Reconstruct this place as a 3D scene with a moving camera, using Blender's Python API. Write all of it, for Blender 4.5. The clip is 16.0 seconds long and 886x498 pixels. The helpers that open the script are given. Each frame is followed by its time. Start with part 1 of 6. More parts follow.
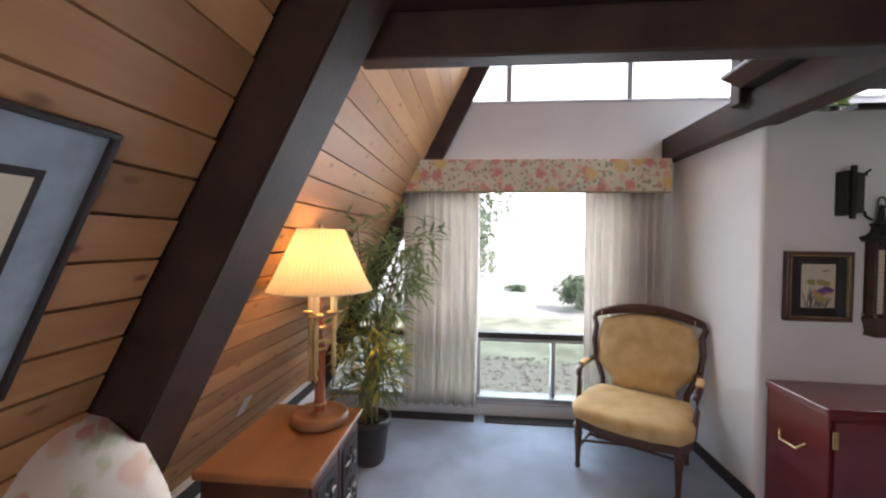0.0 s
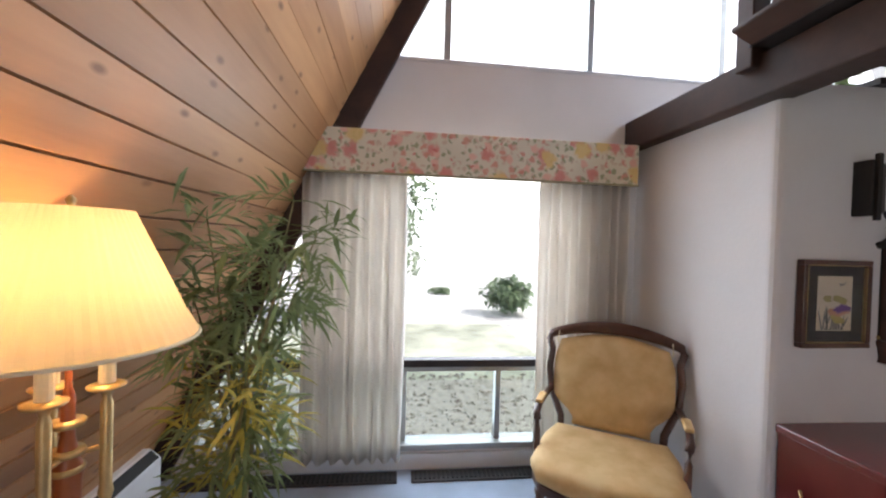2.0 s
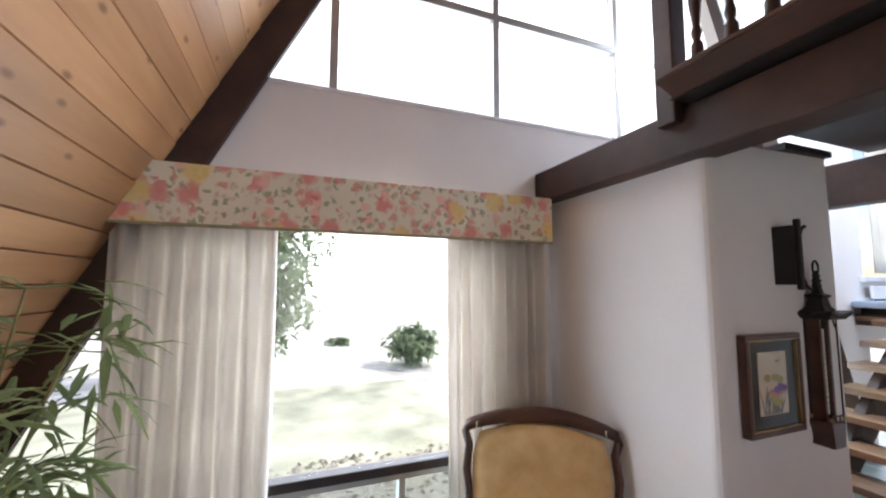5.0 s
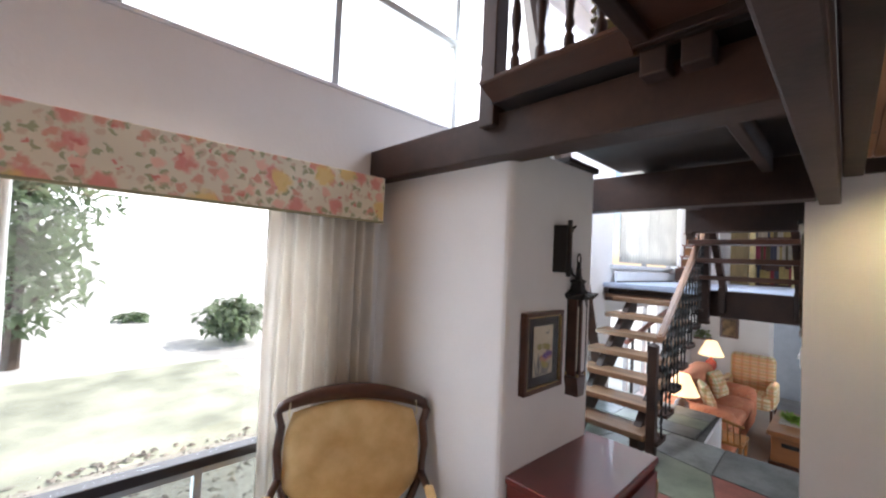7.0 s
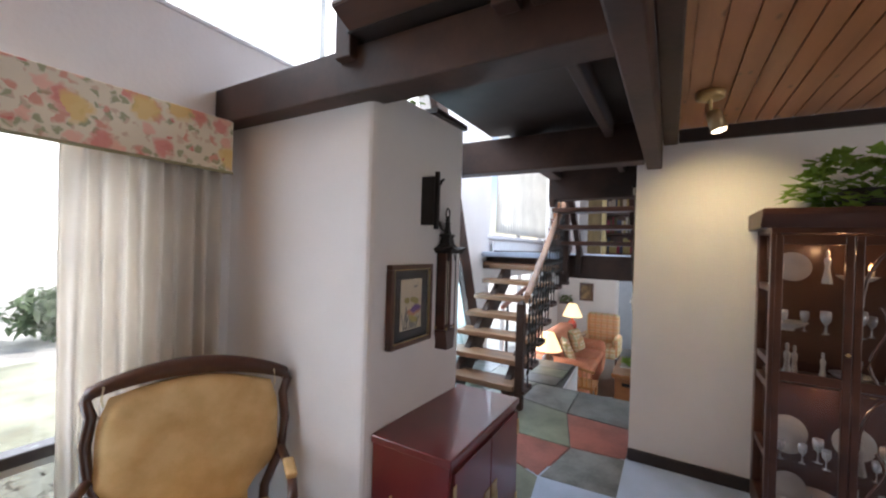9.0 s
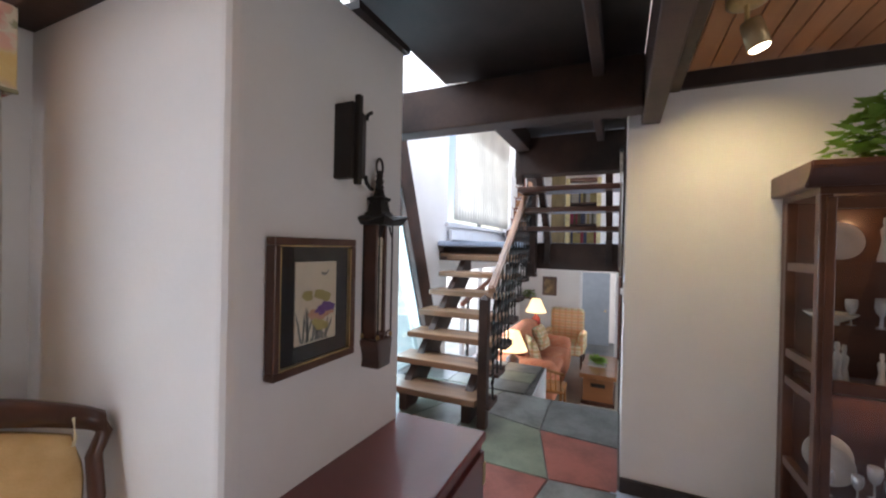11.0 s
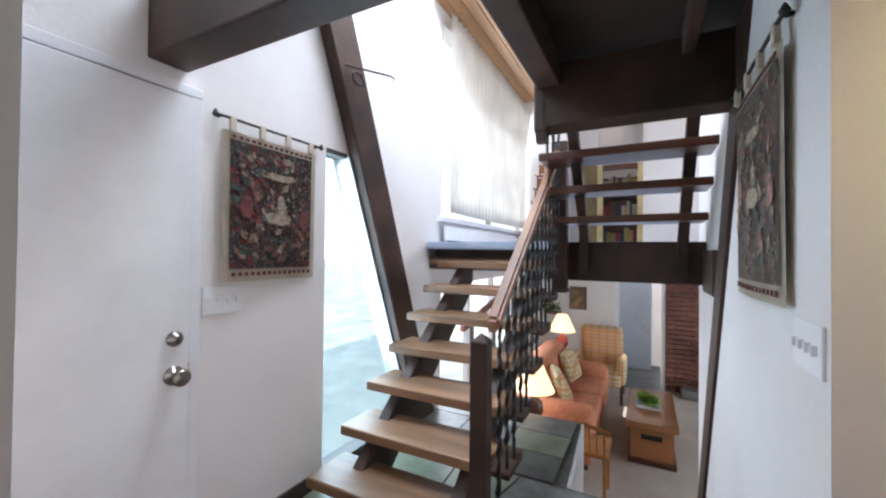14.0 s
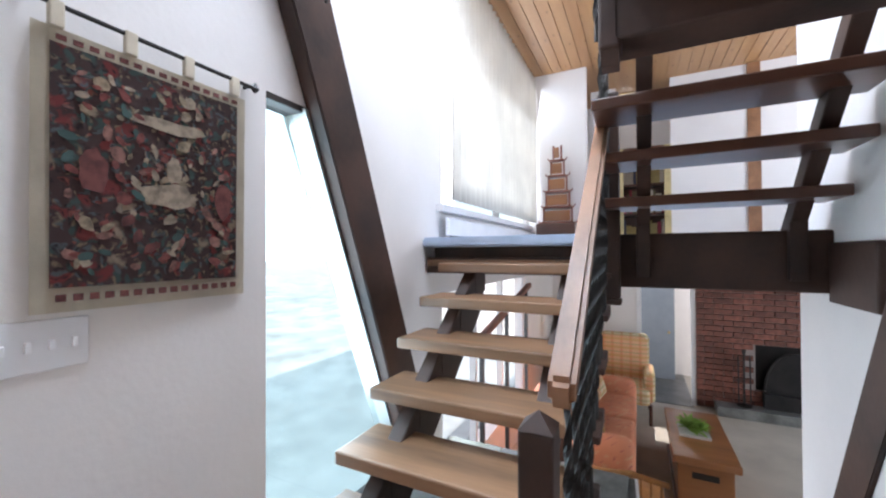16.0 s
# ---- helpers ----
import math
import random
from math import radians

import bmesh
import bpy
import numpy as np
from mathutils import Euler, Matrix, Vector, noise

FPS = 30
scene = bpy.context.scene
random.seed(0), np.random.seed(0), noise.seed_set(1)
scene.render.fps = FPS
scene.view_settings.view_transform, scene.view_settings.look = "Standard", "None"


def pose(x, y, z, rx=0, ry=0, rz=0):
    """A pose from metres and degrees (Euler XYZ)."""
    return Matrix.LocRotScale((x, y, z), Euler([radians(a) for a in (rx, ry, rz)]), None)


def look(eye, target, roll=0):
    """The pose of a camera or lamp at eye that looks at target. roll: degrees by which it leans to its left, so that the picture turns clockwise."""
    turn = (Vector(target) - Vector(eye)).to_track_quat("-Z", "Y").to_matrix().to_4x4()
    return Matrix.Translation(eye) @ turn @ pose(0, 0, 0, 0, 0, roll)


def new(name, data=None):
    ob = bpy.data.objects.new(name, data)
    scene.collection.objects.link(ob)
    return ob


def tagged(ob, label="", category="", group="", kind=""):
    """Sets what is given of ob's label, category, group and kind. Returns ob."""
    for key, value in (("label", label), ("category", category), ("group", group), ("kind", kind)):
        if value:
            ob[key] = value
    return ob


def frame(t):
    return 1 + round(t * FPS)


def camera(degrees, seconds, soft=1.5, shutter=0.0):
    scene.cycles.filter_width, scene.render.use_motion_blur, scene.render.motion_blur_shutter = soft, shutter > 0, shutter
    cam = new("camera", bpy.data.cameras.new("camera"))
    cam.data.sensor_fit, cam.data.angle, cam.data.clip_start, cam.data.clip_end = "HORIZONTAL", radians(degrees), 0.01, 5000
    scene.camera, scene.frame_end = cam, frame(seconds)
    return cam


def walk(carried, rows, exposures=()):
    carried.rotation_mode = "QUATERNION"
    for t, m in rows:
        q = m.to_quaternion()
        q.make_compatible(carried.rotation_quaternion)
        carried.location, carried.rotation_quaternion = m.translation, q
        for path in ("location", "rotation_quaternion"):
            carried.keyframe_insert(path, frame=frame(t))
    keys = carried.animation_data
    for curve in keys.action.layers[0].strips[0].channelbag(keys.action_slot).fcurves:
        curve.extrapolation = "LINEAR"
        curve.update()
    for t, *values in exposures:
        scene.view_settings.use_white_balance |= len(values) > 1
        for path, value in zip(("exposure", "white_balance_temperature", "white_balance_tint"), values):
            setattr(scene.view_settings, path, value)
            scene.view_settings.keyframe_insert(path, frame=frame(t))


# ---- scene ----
cam = camera(97.7, 16.0, soft=2.2)
METRES, EYE, TILT, LEAN, TURN = 4.5, 1.5, 0.0, 0.0, 5.1
ROWS = [
    (0.0, 0.0, 0.0, 0.0, 0.02, -1.19, -0.77),
    (0.5, -0.0045, 0.0406, -0.0018, -3.62, -0.79, -1.18),
    (1.0, -0.0014, 0.0855, -0.0022, -6.43, -0.83, -1.34),
    (1.5, 0.0044, 0.1343, -0.001, -9.0, -1.08, -1.42),
    (2.0, 0.0078, 0.1806, -0.0008, -11.6, -0.92, -1.67),
    (2.5, 0.014, 0.2232, 0.0003, -13.81, -0.28, -1.64),
    (3.0, 0.0266, 0.2619, 0.0051, -15.38, 0.73, -0.97),
    (5.5, 0.0497, 0.2856, 0.0432, -30.67, 5.53, -0.48),
    (6.0, 0.0515, 0.2791, 0.0477, -36.92, 3.96, -1.25),
    (6.5, 0.0551, 0.2779, 0.0481, -43.35, 2.57, -2.2),
    (7.0, 0.0635, 0.2789, 0.044, -48.95, 1.68, -2.69),
    (7.5, 0.0737, 0.2716, 0.0392, -53.63, 1.3, -2.23),
    (8.0, 0.0821, 0.2673, 0.0318, -57.57, 0.93, -1.98),
    (8.5, 0.0899, 0.2655, 0.0233, -61.45, 0.59, -1.38),
    (9.0, 0.1004, 0.2667, 0.012, -64.6, -0.17, -1.72),
    (9.5, 0.1311, 0.2746, 0.0024, -67.03, -0.89, -2.02),
    (10.0, 0.1636, 0.2838, -0.0044, -68.64, -1.02, -1.91),
    (12.5, 0.3866, 0.3385, -0.0131, -71.32, 0.56, -0.61),
    (13.0, 0.4334, 0.3428, -0.0143, -70.65, 0.48, -0.43),
    (13.5, 0.4789, 0.3452, -0.0149, -69.16, 0.5, -0.55),
    (14.0, 0.5233, 0.3526, -0.0167, -67.72, 0.69, -0.63),
    (14.5, 0.5645, 0.3652, -0.0148, -66.7, 0.5, -0.89),
    (15.0, 0.6085, 0.3808, -0.015, -66.01, 0.4, -0.78),
    (15.5, 0.6449, 0.4008, -0.0165, -66.47, 0.53, -0.45),
    (16.0, 0.6759, 0.425, -0.0169, -68.43, 0.61, 0.25),
]
EXPO = [(0.0, 0.0, 6250, 16), (16.0, 0.05, 6250, 16)]
walk(cam, [(t, pose(0, 0, EYE, TILT, LEAN, TURN) @ pose(METRES * x, METRES * y, METRES * z, 90 + pitch, roll, yaw)) for t, x, y, z, yaw, pitch, roll in ROWS], EXPO)

# ---- light ----
world = bpy.data.worlds.new("sky")
scene.world = world
world.use_nodes = True
_n = world.node_tree.nodes
_sky = _n.new("ShaderNodeTexSky")
_sky.sky_type, _sky.sun_disc = "NISHITA", False
_sky.sun_elevation, _sky.sun_rotation = radians(48), radians(93)
world.node_tree.links.new(_sky.outputs["Color"], _n["Background"].inputs["Color"])
_n["Background"].inputs["Strength"].default_value = 0.15
sun = new("sun", bpy.data.lights.new("sun", "SUN"))
sun.data.energy, sun.data.angle, sun.data.color = 5.0, radians(0.5), (1, 0.95, 0.86)
sun.matrix_world = look((9, -0.5, 10), (0, 0, 0))


def area_light(name, eye, target, sx, sy, power, color=(0.80, 0.91, 1.0)):
    """Sky light that comes in by one opening, or an added fill light."""
    ob = new(name, bpy.data.lights.new(name, "AREA"))
    ob.data.shape, ob.data.size, ob.data.size_y = "RECTANGLE", sx, sy
    ob.data.energy, ob.data.color = power, color
    ob.matrix_world = look(eye, target)
    return ob


area_light("window_daylight", (0.44, 3.5, 1.05), (0.44, 0, 0.9), 1.45, 1.7, 40)
area_light("clerestory_daylight", (1.7, 3.55, 3.4), (1.7, 0, 2.2), 2.6, 1.3, 54)
area_light("skylight_daylight", (4.1, 2.75, 4.3), (4.1, 3.0, 0), 1.2, 0.9, 118)
area_light("side_window_daylight", (4.1, 3.5, 1.1), (4.1, 0, 0.9), 0.7, 1.7, 34)
area_light("landing_window_daylight", (6.5, 3.3, 2.6), (6.5, 0, 2.2), 2.4, 1.6, 40)
area_light("living_window_daylight", (6.3, 3.3, 0.35), (6.3, 0, 0.0), 2.4, 1.0, 26)
area_light("living_south_daylight", (7.0, -1.9, 0.6), (7.0, 3, 0.0), 2.5, 1.4, 60)


area_light("south_window_daylight", (0.9, -2.62, 1.45), (1.1, 3, 1.2), 2.6, 1.6, 25, (1.0, 0.92, 0.84))
# unseen fill lamp, added to brighten the half storey
area_light("half_storey_fill", (7.0, -0.46, 2.6), (7.0, 3, 2.4), 1.5, 1.1, 45)


def lamp_light(name, at, power, color, radius=0.05, aim=None, angle=70):
    ob = new(name, bpy.data.lights.new(name, "SPOT" if aim else "POINT"))
    ob.data.energy, ob.data.color, ob.data.shadow_soft_size = power, color, radius
    if aim:
        ob.data.spot_size, ob.data.spot_blend = radians(angle), 0.9
        ob.matrix_world = look(at, aim)
    else:
        ob.location = at
    return ob


WARM = (1.0, 0.62, 0.27)
lamp_light("table_lamp_bulb", (-0.70, 1.68, 1.38), 6.5, WARM)
lamp_light("spot_bulb", (2.66, 1.04, 2.13), 17, (1.0, 0.76, 0.34), 0.03, (3.27, 0.98, 1.55), 110)
lamp_light("far_lamp_bulb", (8.15, 2.86, 0.40), 7, WARM)
lamp_light("near_lamp_bulb", (5.85, 2.70, 0.22), 10, WARM)
lamp_light("cabinet_bulb", (3.0, 0.50, 1.60), 0.8, (1.0, 0.55, 0.25), 0.02)
lamp_light("cabinet_bulb_low", (3.08, 0.50, 0.86), 0.8, (1.0, 0.55, 0.25), 0.02)

# ---- materials ----


def mat(name, color, rough=0.6, metal=0.0, var=0.15, scale=8.0, bump=0.1, bscale=60.0, stretch=(1, 1, 1), dark=None, rnd=0.0, coat=0.0):
    """A surface: base colour, a slow stain and a fine grain (stretch lengthens them), relief, a random shift per object."""
    m = bpy.data.materials.new(name)
    m.use_nodes = True
    nt = m.node_tree
    N, L = nt.nodes, nt.links
    b = N["Principled BSDF"]
    b.inputs["Roughness"].default_value, b.inputs["Metallic"].default_value = rough, metal
    b.inputs["Coat Weight"].default_value = coat
    tc, mp = N.new("ShaderNodeTexCoord"), N.new("ShaderNodeMapping")
    mp.inputs["Scale"].default_value = stretch
    if rnd:
        pick, far_off, shift = N.new("ShaderNodeObjectInfo"), N.new("ShaderNodeMath"), N.new("ShaderNodeVectorMath")
        far_off.operation, far_off.inputs[1].default_value = "MULTIPLY", 37.0
        L.new(pick.outputs["Random"], far_off.inputs[0])
        L.new(tc.outputs["Object"], shift.inputs[0])
        L.new(far_off.outputs[0], shift.inputs[1])
        L.new(shift.outputs[0], mp.inputs["Vector"])
    else:
        L.new(tc.outputs["Object"], mp.inputs["Vector"])
    n1, n2 = N.new("ShaderNodeTexNoise"), N.new("ShaderNodeTexNoise")
    n1.inputs["Scale"].default_value, n1.inputs["Detail"].default_value = scale, 5
    n2.inputs["Scale"].default_value, n2.inputs["Detail"].default_value = bscale, 3
    for n in (n1, n2):
        L.new(mp.outputs["Vector"], n.inputs["Vector"])
    mix = N.new("ShaderNodeMix")
    mix.data_type = "RGBA"
    d = dark or [c * (1 - 2.2 * var) for c in color]
    mix.inputs["A"].default_value = (*[max(0.002, v) for v in d], 1)
    mix.inputs["B"].default_value = (*[min(0.95, c * (1 + 0.5 * var)) for c in color], 1)
    add = N.new("ShaderNodeMath")
    add.operation = "MULTIPLY_ADD"
    add.inputs[1].default_value = 0.35
    L.new(n2.outputs["Fac"], add.inputs[0])
    ramp = N.new("ShaderNodeMapRange")
    ramp.inputs["From Min"].default_value, ramp.inputs["From Max"].default_value = 0.32, 0.62
    L.new(n1.outputs["Fac"], ramp.inputs["Value"])
    sc = N.new("ShaderNodeMath")
    sc.operation = "MULTIPLY"
    sc.inputs[1].default_value = 0.75
    L.new(ramp.outputs["Result"], sc.inputs[0])
    L.new(sc.outputs[0], add.inputs[2])
    L.new(add.outputs[0], mix.inputs["Factor"])
    out = mix.outputs["Result"]
    if rnd:
        oi, hs, mr = N.new("ShaderNodeObjectInfo"), N.new("ShaderNodeHueSaturation"), N.new("ShaderNodeMapRange")
        mr.inputs["To Min"].default_value, mr.inputs["To Max"].default_value = 1 - rnd, 1 + rnd
        L.new(oi.outputs["Random"], mr.inputs["Value"])
        L.new(mr.outputs["Result"], hs.inputs["Value"])
        L.new(out, hs.inputs["Color"])
        out = hs.outputs["Color"]
    L.new(out, b.inputs["Base Color"])
    if bump:
        bp = N.new("ShaderNodeBump")
        bp.inputs["Strength"].default_value, bp.inputs["Distance"].default_value = bump, 0.004
        L.new(n2.outputs["Fac"], bp.inputs["Height"])
        L.new(bp.outputs["Normal"], b.inputs["Normal"])
    return m


def pine(name, color, dark, knot=(0.20, 0.085, 0.03), rough=0.45, along=(1, 0.12, 1)):
    """Knotty pine: grain along one axis, round dark knots, a tone of its own for each board."""
    m = mat(name, color, rough, dark=dark, scale=5, bscale=55, bump=0.08, stretch=along, rnd=0.22)
    N, L = m.node_tree.nodes, m.node_tree.links
    b = N["Principled BSDF"]
    src = b.inputs["Base Color"].links[0].from_socket
    tc, mp, vo, rp, mx = N.new("ShaderNodeTexCoord"), N.new("ShaderNodeCombineXYZ"), N.new("ShaderNodeTexVoronoi"), N.new("ShaderNodeMapRange"), N.new("ShaderNodeMix")
    parts, pick = N.new("ShaderNodeSeparateXYZ"), N.new("ShaderNodeObjectInfo")
    L.new(tc.outputs["Object"], parts.inputs[0])
    lengthwise = 1 if along[1] < 0.5 else 0
    for slot, axis, gain, jump in ((0, lengthwise, 2.6, 37.0), (1, 2 if lengthwise else 1, 6.0, 11.0)):
        mul, off = N.new("ShaderNodeMath"), N.new("ShaderNodeMath")
        off.operation, off.inputs[1].default_value = "MULTIPLY", jump
        mul.operation, mul.inputs[1].default_value = "MULTIPLY_ADD", gain
        L.new(pick.outputs["Random"], off.inputs[0])
        L.new(parts.outputs[axis], mul.inputs[0])
        L.new(off.outputs[0], mul.inputs[2])
        L.new(mul.outputs[0], mp.inputs[slot])
    vo.voronoi_dimensions = "2D"
    vo.inputs["Scale"].default_value = 1.0
    rp.inputs["From Min"].default_value, rp.inputs["From Max"].default_value = 0.025, 0.075
    rp.inputs["To Min"].default_value, rp.inputs["To Max"].default_value = 0.85, 0.0
    mx.data_type = "RGBA"
    mx.inputs["B"].default_value = (*knot, 1)
    L.new(mp.outputs[0], vo.inputs["Vector"])
    L.new(vo.outputs["Distance"], rp.inputs["Value"])
    L.new(rp.outputs["Result"], mx.inputs["Factor"])
    L.new(src, mx.inputs["A"])
    L.new(mx.outputs["Result"], b.inputs["Base Color"])
    return m


def glow(name, color, strength):
    m = bpy.data.materials.new(name)
    m.use_nodes = True
    b = m.node_tree.nodes["Principled BSDF"]
    b.inputs["Base Color"].default_value = (*color, 1)
    b.inputs["Emission Color"].default_value, b.inputs["Emission Strength"].default_value = (*color, 1), strength
    return m


def clear(name, tint=(1, 1, 1), rough=0.0):
    """Thin pane: mostly clear, with a faint mirror."""
    m = bpy.data.materials.new(name)
    m.use_nodes = True
    N, L = m.node_tree.nodes, m.node_tree.links
    N.remove(N["Principled BSDF"])
    t, g, x = N.new("ShaderNodeBsdfTransparent"), N.new("ShaderNodeBsdfGlossy"), N.new("ShaderNodeMixShader")
    t.inputs["Color"].default_value = (*tint, 1)
    g.inputs["Roughness"].default_value = rough
    x.inputs["Fac"].default_value = 0.04
    L.new(t.outputs[0], x.inputs[1])
    L.new(g.outputs[0], x.inputs[2])
    L.new(x.outputs[0], N["Material Output"].inputs["Surface"])
    return m


def cloth(name, color, through_light=0.5, pattern=None, var=0.06):
    """Woven cloth that lets light through; pattern: a list of colours strewn as blossoms."""
    m = mat(name, color, 0.9, var=var, scale=3, bscale=300, bump=0.12)
    N, L = m.node_tree.nodes, m.node_tree.links
    b, out = N["Principled BSDF"], N["Material Output"]
    src = b.inputs["Base Color"].links[0].from_socket
    if pattern:
        tc = N.new("ShaderNodeTexCoord")
        nz = N.new("ShaderNodeTexNoise")
        nz.inputs["Scale"].default_value = 28
        warp = N.new("ShaderNodeMix")
        warp.data_type = "RGBA"
        warp.blend_type = "LINEAR_LIGHT"
        warp.inputs["Factor"].default_value = 0.03
        flat, cut = N.new("ShaderNodeSeparateXYZ"), N.new("ShaderNodeCombineXYZ")
        ua, va = N.new("ShaderNodeMath"), N.new("ShaderNodeMath")
        for q, gain in ((ua, 0.8), (va, 0.55)):
            q.operation, q.inputs[1].default_value = "MULTIPLY_ADD", gain
        L.new(tc.outputs["Object"], flat.inputs[0])
        L.new(flat.outputs[1], ua.inputs[0])
        L.new(flat.outputs[0], ua.inputs[2])
        L.new(flat.outputs[1], va.inputs[0])
        L.new(flat.outputs[2], va.inputs[2])
        L.new(ua.outputs[0], cut.inputs[0])
        L.new(va.outputs[0], cut.inputs[1])
        L.new(cut.outputs[0], nz.inputs["Vector"])
        L.new(cut.outputs[0], warp.inputs["A"])
        L.new(nz.outputs["Color"], warp.inputs["B"])
        for i, (col, sc, r0, r1, share) in enumerate(pattern):
            vo, mr, gt, mu, mx = (N.new("ShaderNodeTexVoronoi"), N.new("ShaderNodeMapRange"), N.new("ShaderNodeMath"), N.new("ShaderNodeMath"), N.new("ShaderNodeMix"))
            mp = N.new("ShaderNodeMapping")
            mp.inputs["Location"].default_value = (i * 1.37, i * 0.71, i * 2.3)
            L.new(warp.outputs["Result"], mp.inputs["Vector"])
            L.new(mp.outputs["Vector"], vo.inputs["Vector"])
            vo.inputs["Scale"].default_value = sc
            vo.voronoi_dimensions = "2D"
            mr.inputs["From Min"].default_value, mr.inputs["From Max"].default_value = r0, r1
            mr.inputs["To Min"].default_value, mr.inputs["To Max"].default_value = 0.9, 0.0
            L.new(vo.outputs["Distance"], mr.inputs["Value"])
            sp = N.new("ShaderNodeSeparateColor")
            L.new(vo.outputs["Color"], sp.inputs["Color"])
            gt.operation = "LESS_THAN"
            gt.inputs[1].default_value = share
            L.new(sp.outputs[0], gt.inputs[0])
            mu.operation = "MULTIPLY"
            L.new(gt.outputs[0], mu.inputs[0])
            L.new(mr.outputs["Result"], mu.inputs[1])
            mx.data_type = "RGBA"
            mx.inputs["B"].default_value = (*col, 1)
            L.new(mu.outputs[0], mx.inputs["Factor"])
            L.new(src, mx.inputs["A"])
            src = mx.outputs["Result"]
        L.new(src, b.inputs["Base Color"])
    if through_light:
        tr, x = N.new("ShaderNodeBsdfTranslucent"), N.new("ShaderNodeMixShader")
        L.new(src, tr.inputs["Color"])
        x.inputs["Fac"].default_value = through_light
        L.new(b.outputs[0], x.inputs[1])
        L.new(tr.outputs[0], x.inputs[2])
        L.new(x.outputs[0], out.inputs["Surface"])
    return m


def plaid(name, base, stripes):
    """Checked cloth: stripes of (axis, width, gap, colour)."""
    m = mat(name, base, 0.9, var=0.05, bscale=200)
    N, L = m.node_tree.nodes, m.node_tree.links
    b = N["Principled BSDF"]
    src = b.inputs["Base Color"].links[0].from_socket
    tc, sp = N.new("ShaderNodeTexCoord"), N.new("ShaderNodeSeparateXYZ")
    L.new(tc.outputs["Object"], sp.inputs[0])
    for axis, width, gap, shift, col in stripes:
        a, md, lt, mx = N.new("ShaderNodeMath"), N.new("ShaderNodeMath"), N.new("ShaderNodeMath"), N.new("ShaderNodeMix")
        a.inputs[1].default_value = 10 + shift
        md.operation, md.inputs[1].default_value = "MODULO", gap
        lt.operation, lt.inputs[1].default_value = "LESS_THAN", width
        sc = N.new("ShaderNodeMath")
        sc.operation, sc.inputs[1].default_value = "MULTIPLY", 0.6
        mx.data_type = "RGBA"
        mx.inputs["B"].default_value = (*col, 1)
        L.new(sp.outputs[axis], a.inputs[0])
        L.new(a.outputs[0], md.inputs[0])
        L.new(md.outputs[0], lt.inputs[0])
        L.new(lt.outputs[0], sc.inputs[0])
        L.new(sc.outputs[0], mx.inputs["Factor"])
        L.new(src, mx.inputs["A"])
        src = mx.outputs["Result"]
    L.new(src, b.inputs["Base Color"])
    return m


PLASTER = mat("white_plaster", (0.80, 0.78, 0.77), 0.85, var=0.03, scale=2, bump=0.25, bscale=45)
PAINT = mat("white_paint", (0.80, 0.81, 0.83), 0.45, var=0.03, bump=0.04)
PINE = pine("knotty_pine", (0.51, 0.275, 0.122), (0.35, 0.165, 0.066), along=(1, 0.1, 1))
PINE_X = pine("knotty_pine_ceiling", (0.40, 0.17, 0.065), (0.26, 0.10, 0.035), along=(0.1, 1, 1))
PINE_L = pine("honey_pine_ceiling", (0.56, 0.31, 0.14), (0.42, 0.20, 0.08), along=(0.1, 1, 1))
BEAM = mat("dark_stained_timber", (0.055, 0.025, 0.016), 0.6, var=0.38, scale=3, bscale=40, bump=0.25, stretch=(1, 1, 1))
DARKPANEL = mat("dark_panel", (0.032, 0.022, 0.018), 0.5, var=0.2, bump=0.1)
WALNUT = mat("dark_walnut", (0.085, 0.032, 0.018), 0.35, var=0.25, scale=6, bscale=50, stretch=(1, 0.2, 1), bump=0.08, coat=0.2)
OAK = mat("worn_oak_tread", (0.25, 0.135, 0.07), 0.45, var=0.34, scale=7, bscale=60, stretch=(1, 0.12, 1), bump=0.1, coat=0.15)
RAILWOOD = mat("rail_wood", (0.30, 0.145, 0.07), 0.5, var=0.25, scale=6, stretch=(0.2, 1, 1), bump=0.08, coat=0.05)
CHERRY = mat("cherry_top", (0.34, 0.14, 0.05), 0.28, var=0.2, scale=5, stretch=(1, 0.15, 1), bump=0.05, coat=0.4)
RED = mat("red_lacquer", (0.15, 0.018, 0.018), 0.28, var=0.12, scale=4, bump=0.04, coat=0.5)
IRON = mat("black_iron", (0.02, 0.018, 0.017), 0.5, metal=0.3, var=0.2, bump=0.15)
BRASS = mat("aged_brass", (0.58, 0.42, 0.19), 0.35, metal=0.5, var=0.2, bump=0.05)
CHROME = mat("dull_nickel", (0.28, 0.26, 0.23), 0.3, metal=1.0, var=0.1, bump=0.02)
CARPET = mat("blue_carpet", (0.43, 0.51, 0.64), 0.95, var=0.12, scale=3, bscale=350, bump=0.5)
CREAMCARPET = mat("cream_carpet", (0.55, 0.50, 0.42), 0.95, var=0.08, scale=3, bscale=300, bump=0.5)
CURTAIN = cloth("cream_curtain", (0.82, 0.78, 0.72), 0.40)
SHEER = cloth("white_sheer", (0.80, 0.78, 0.73), 0.42)
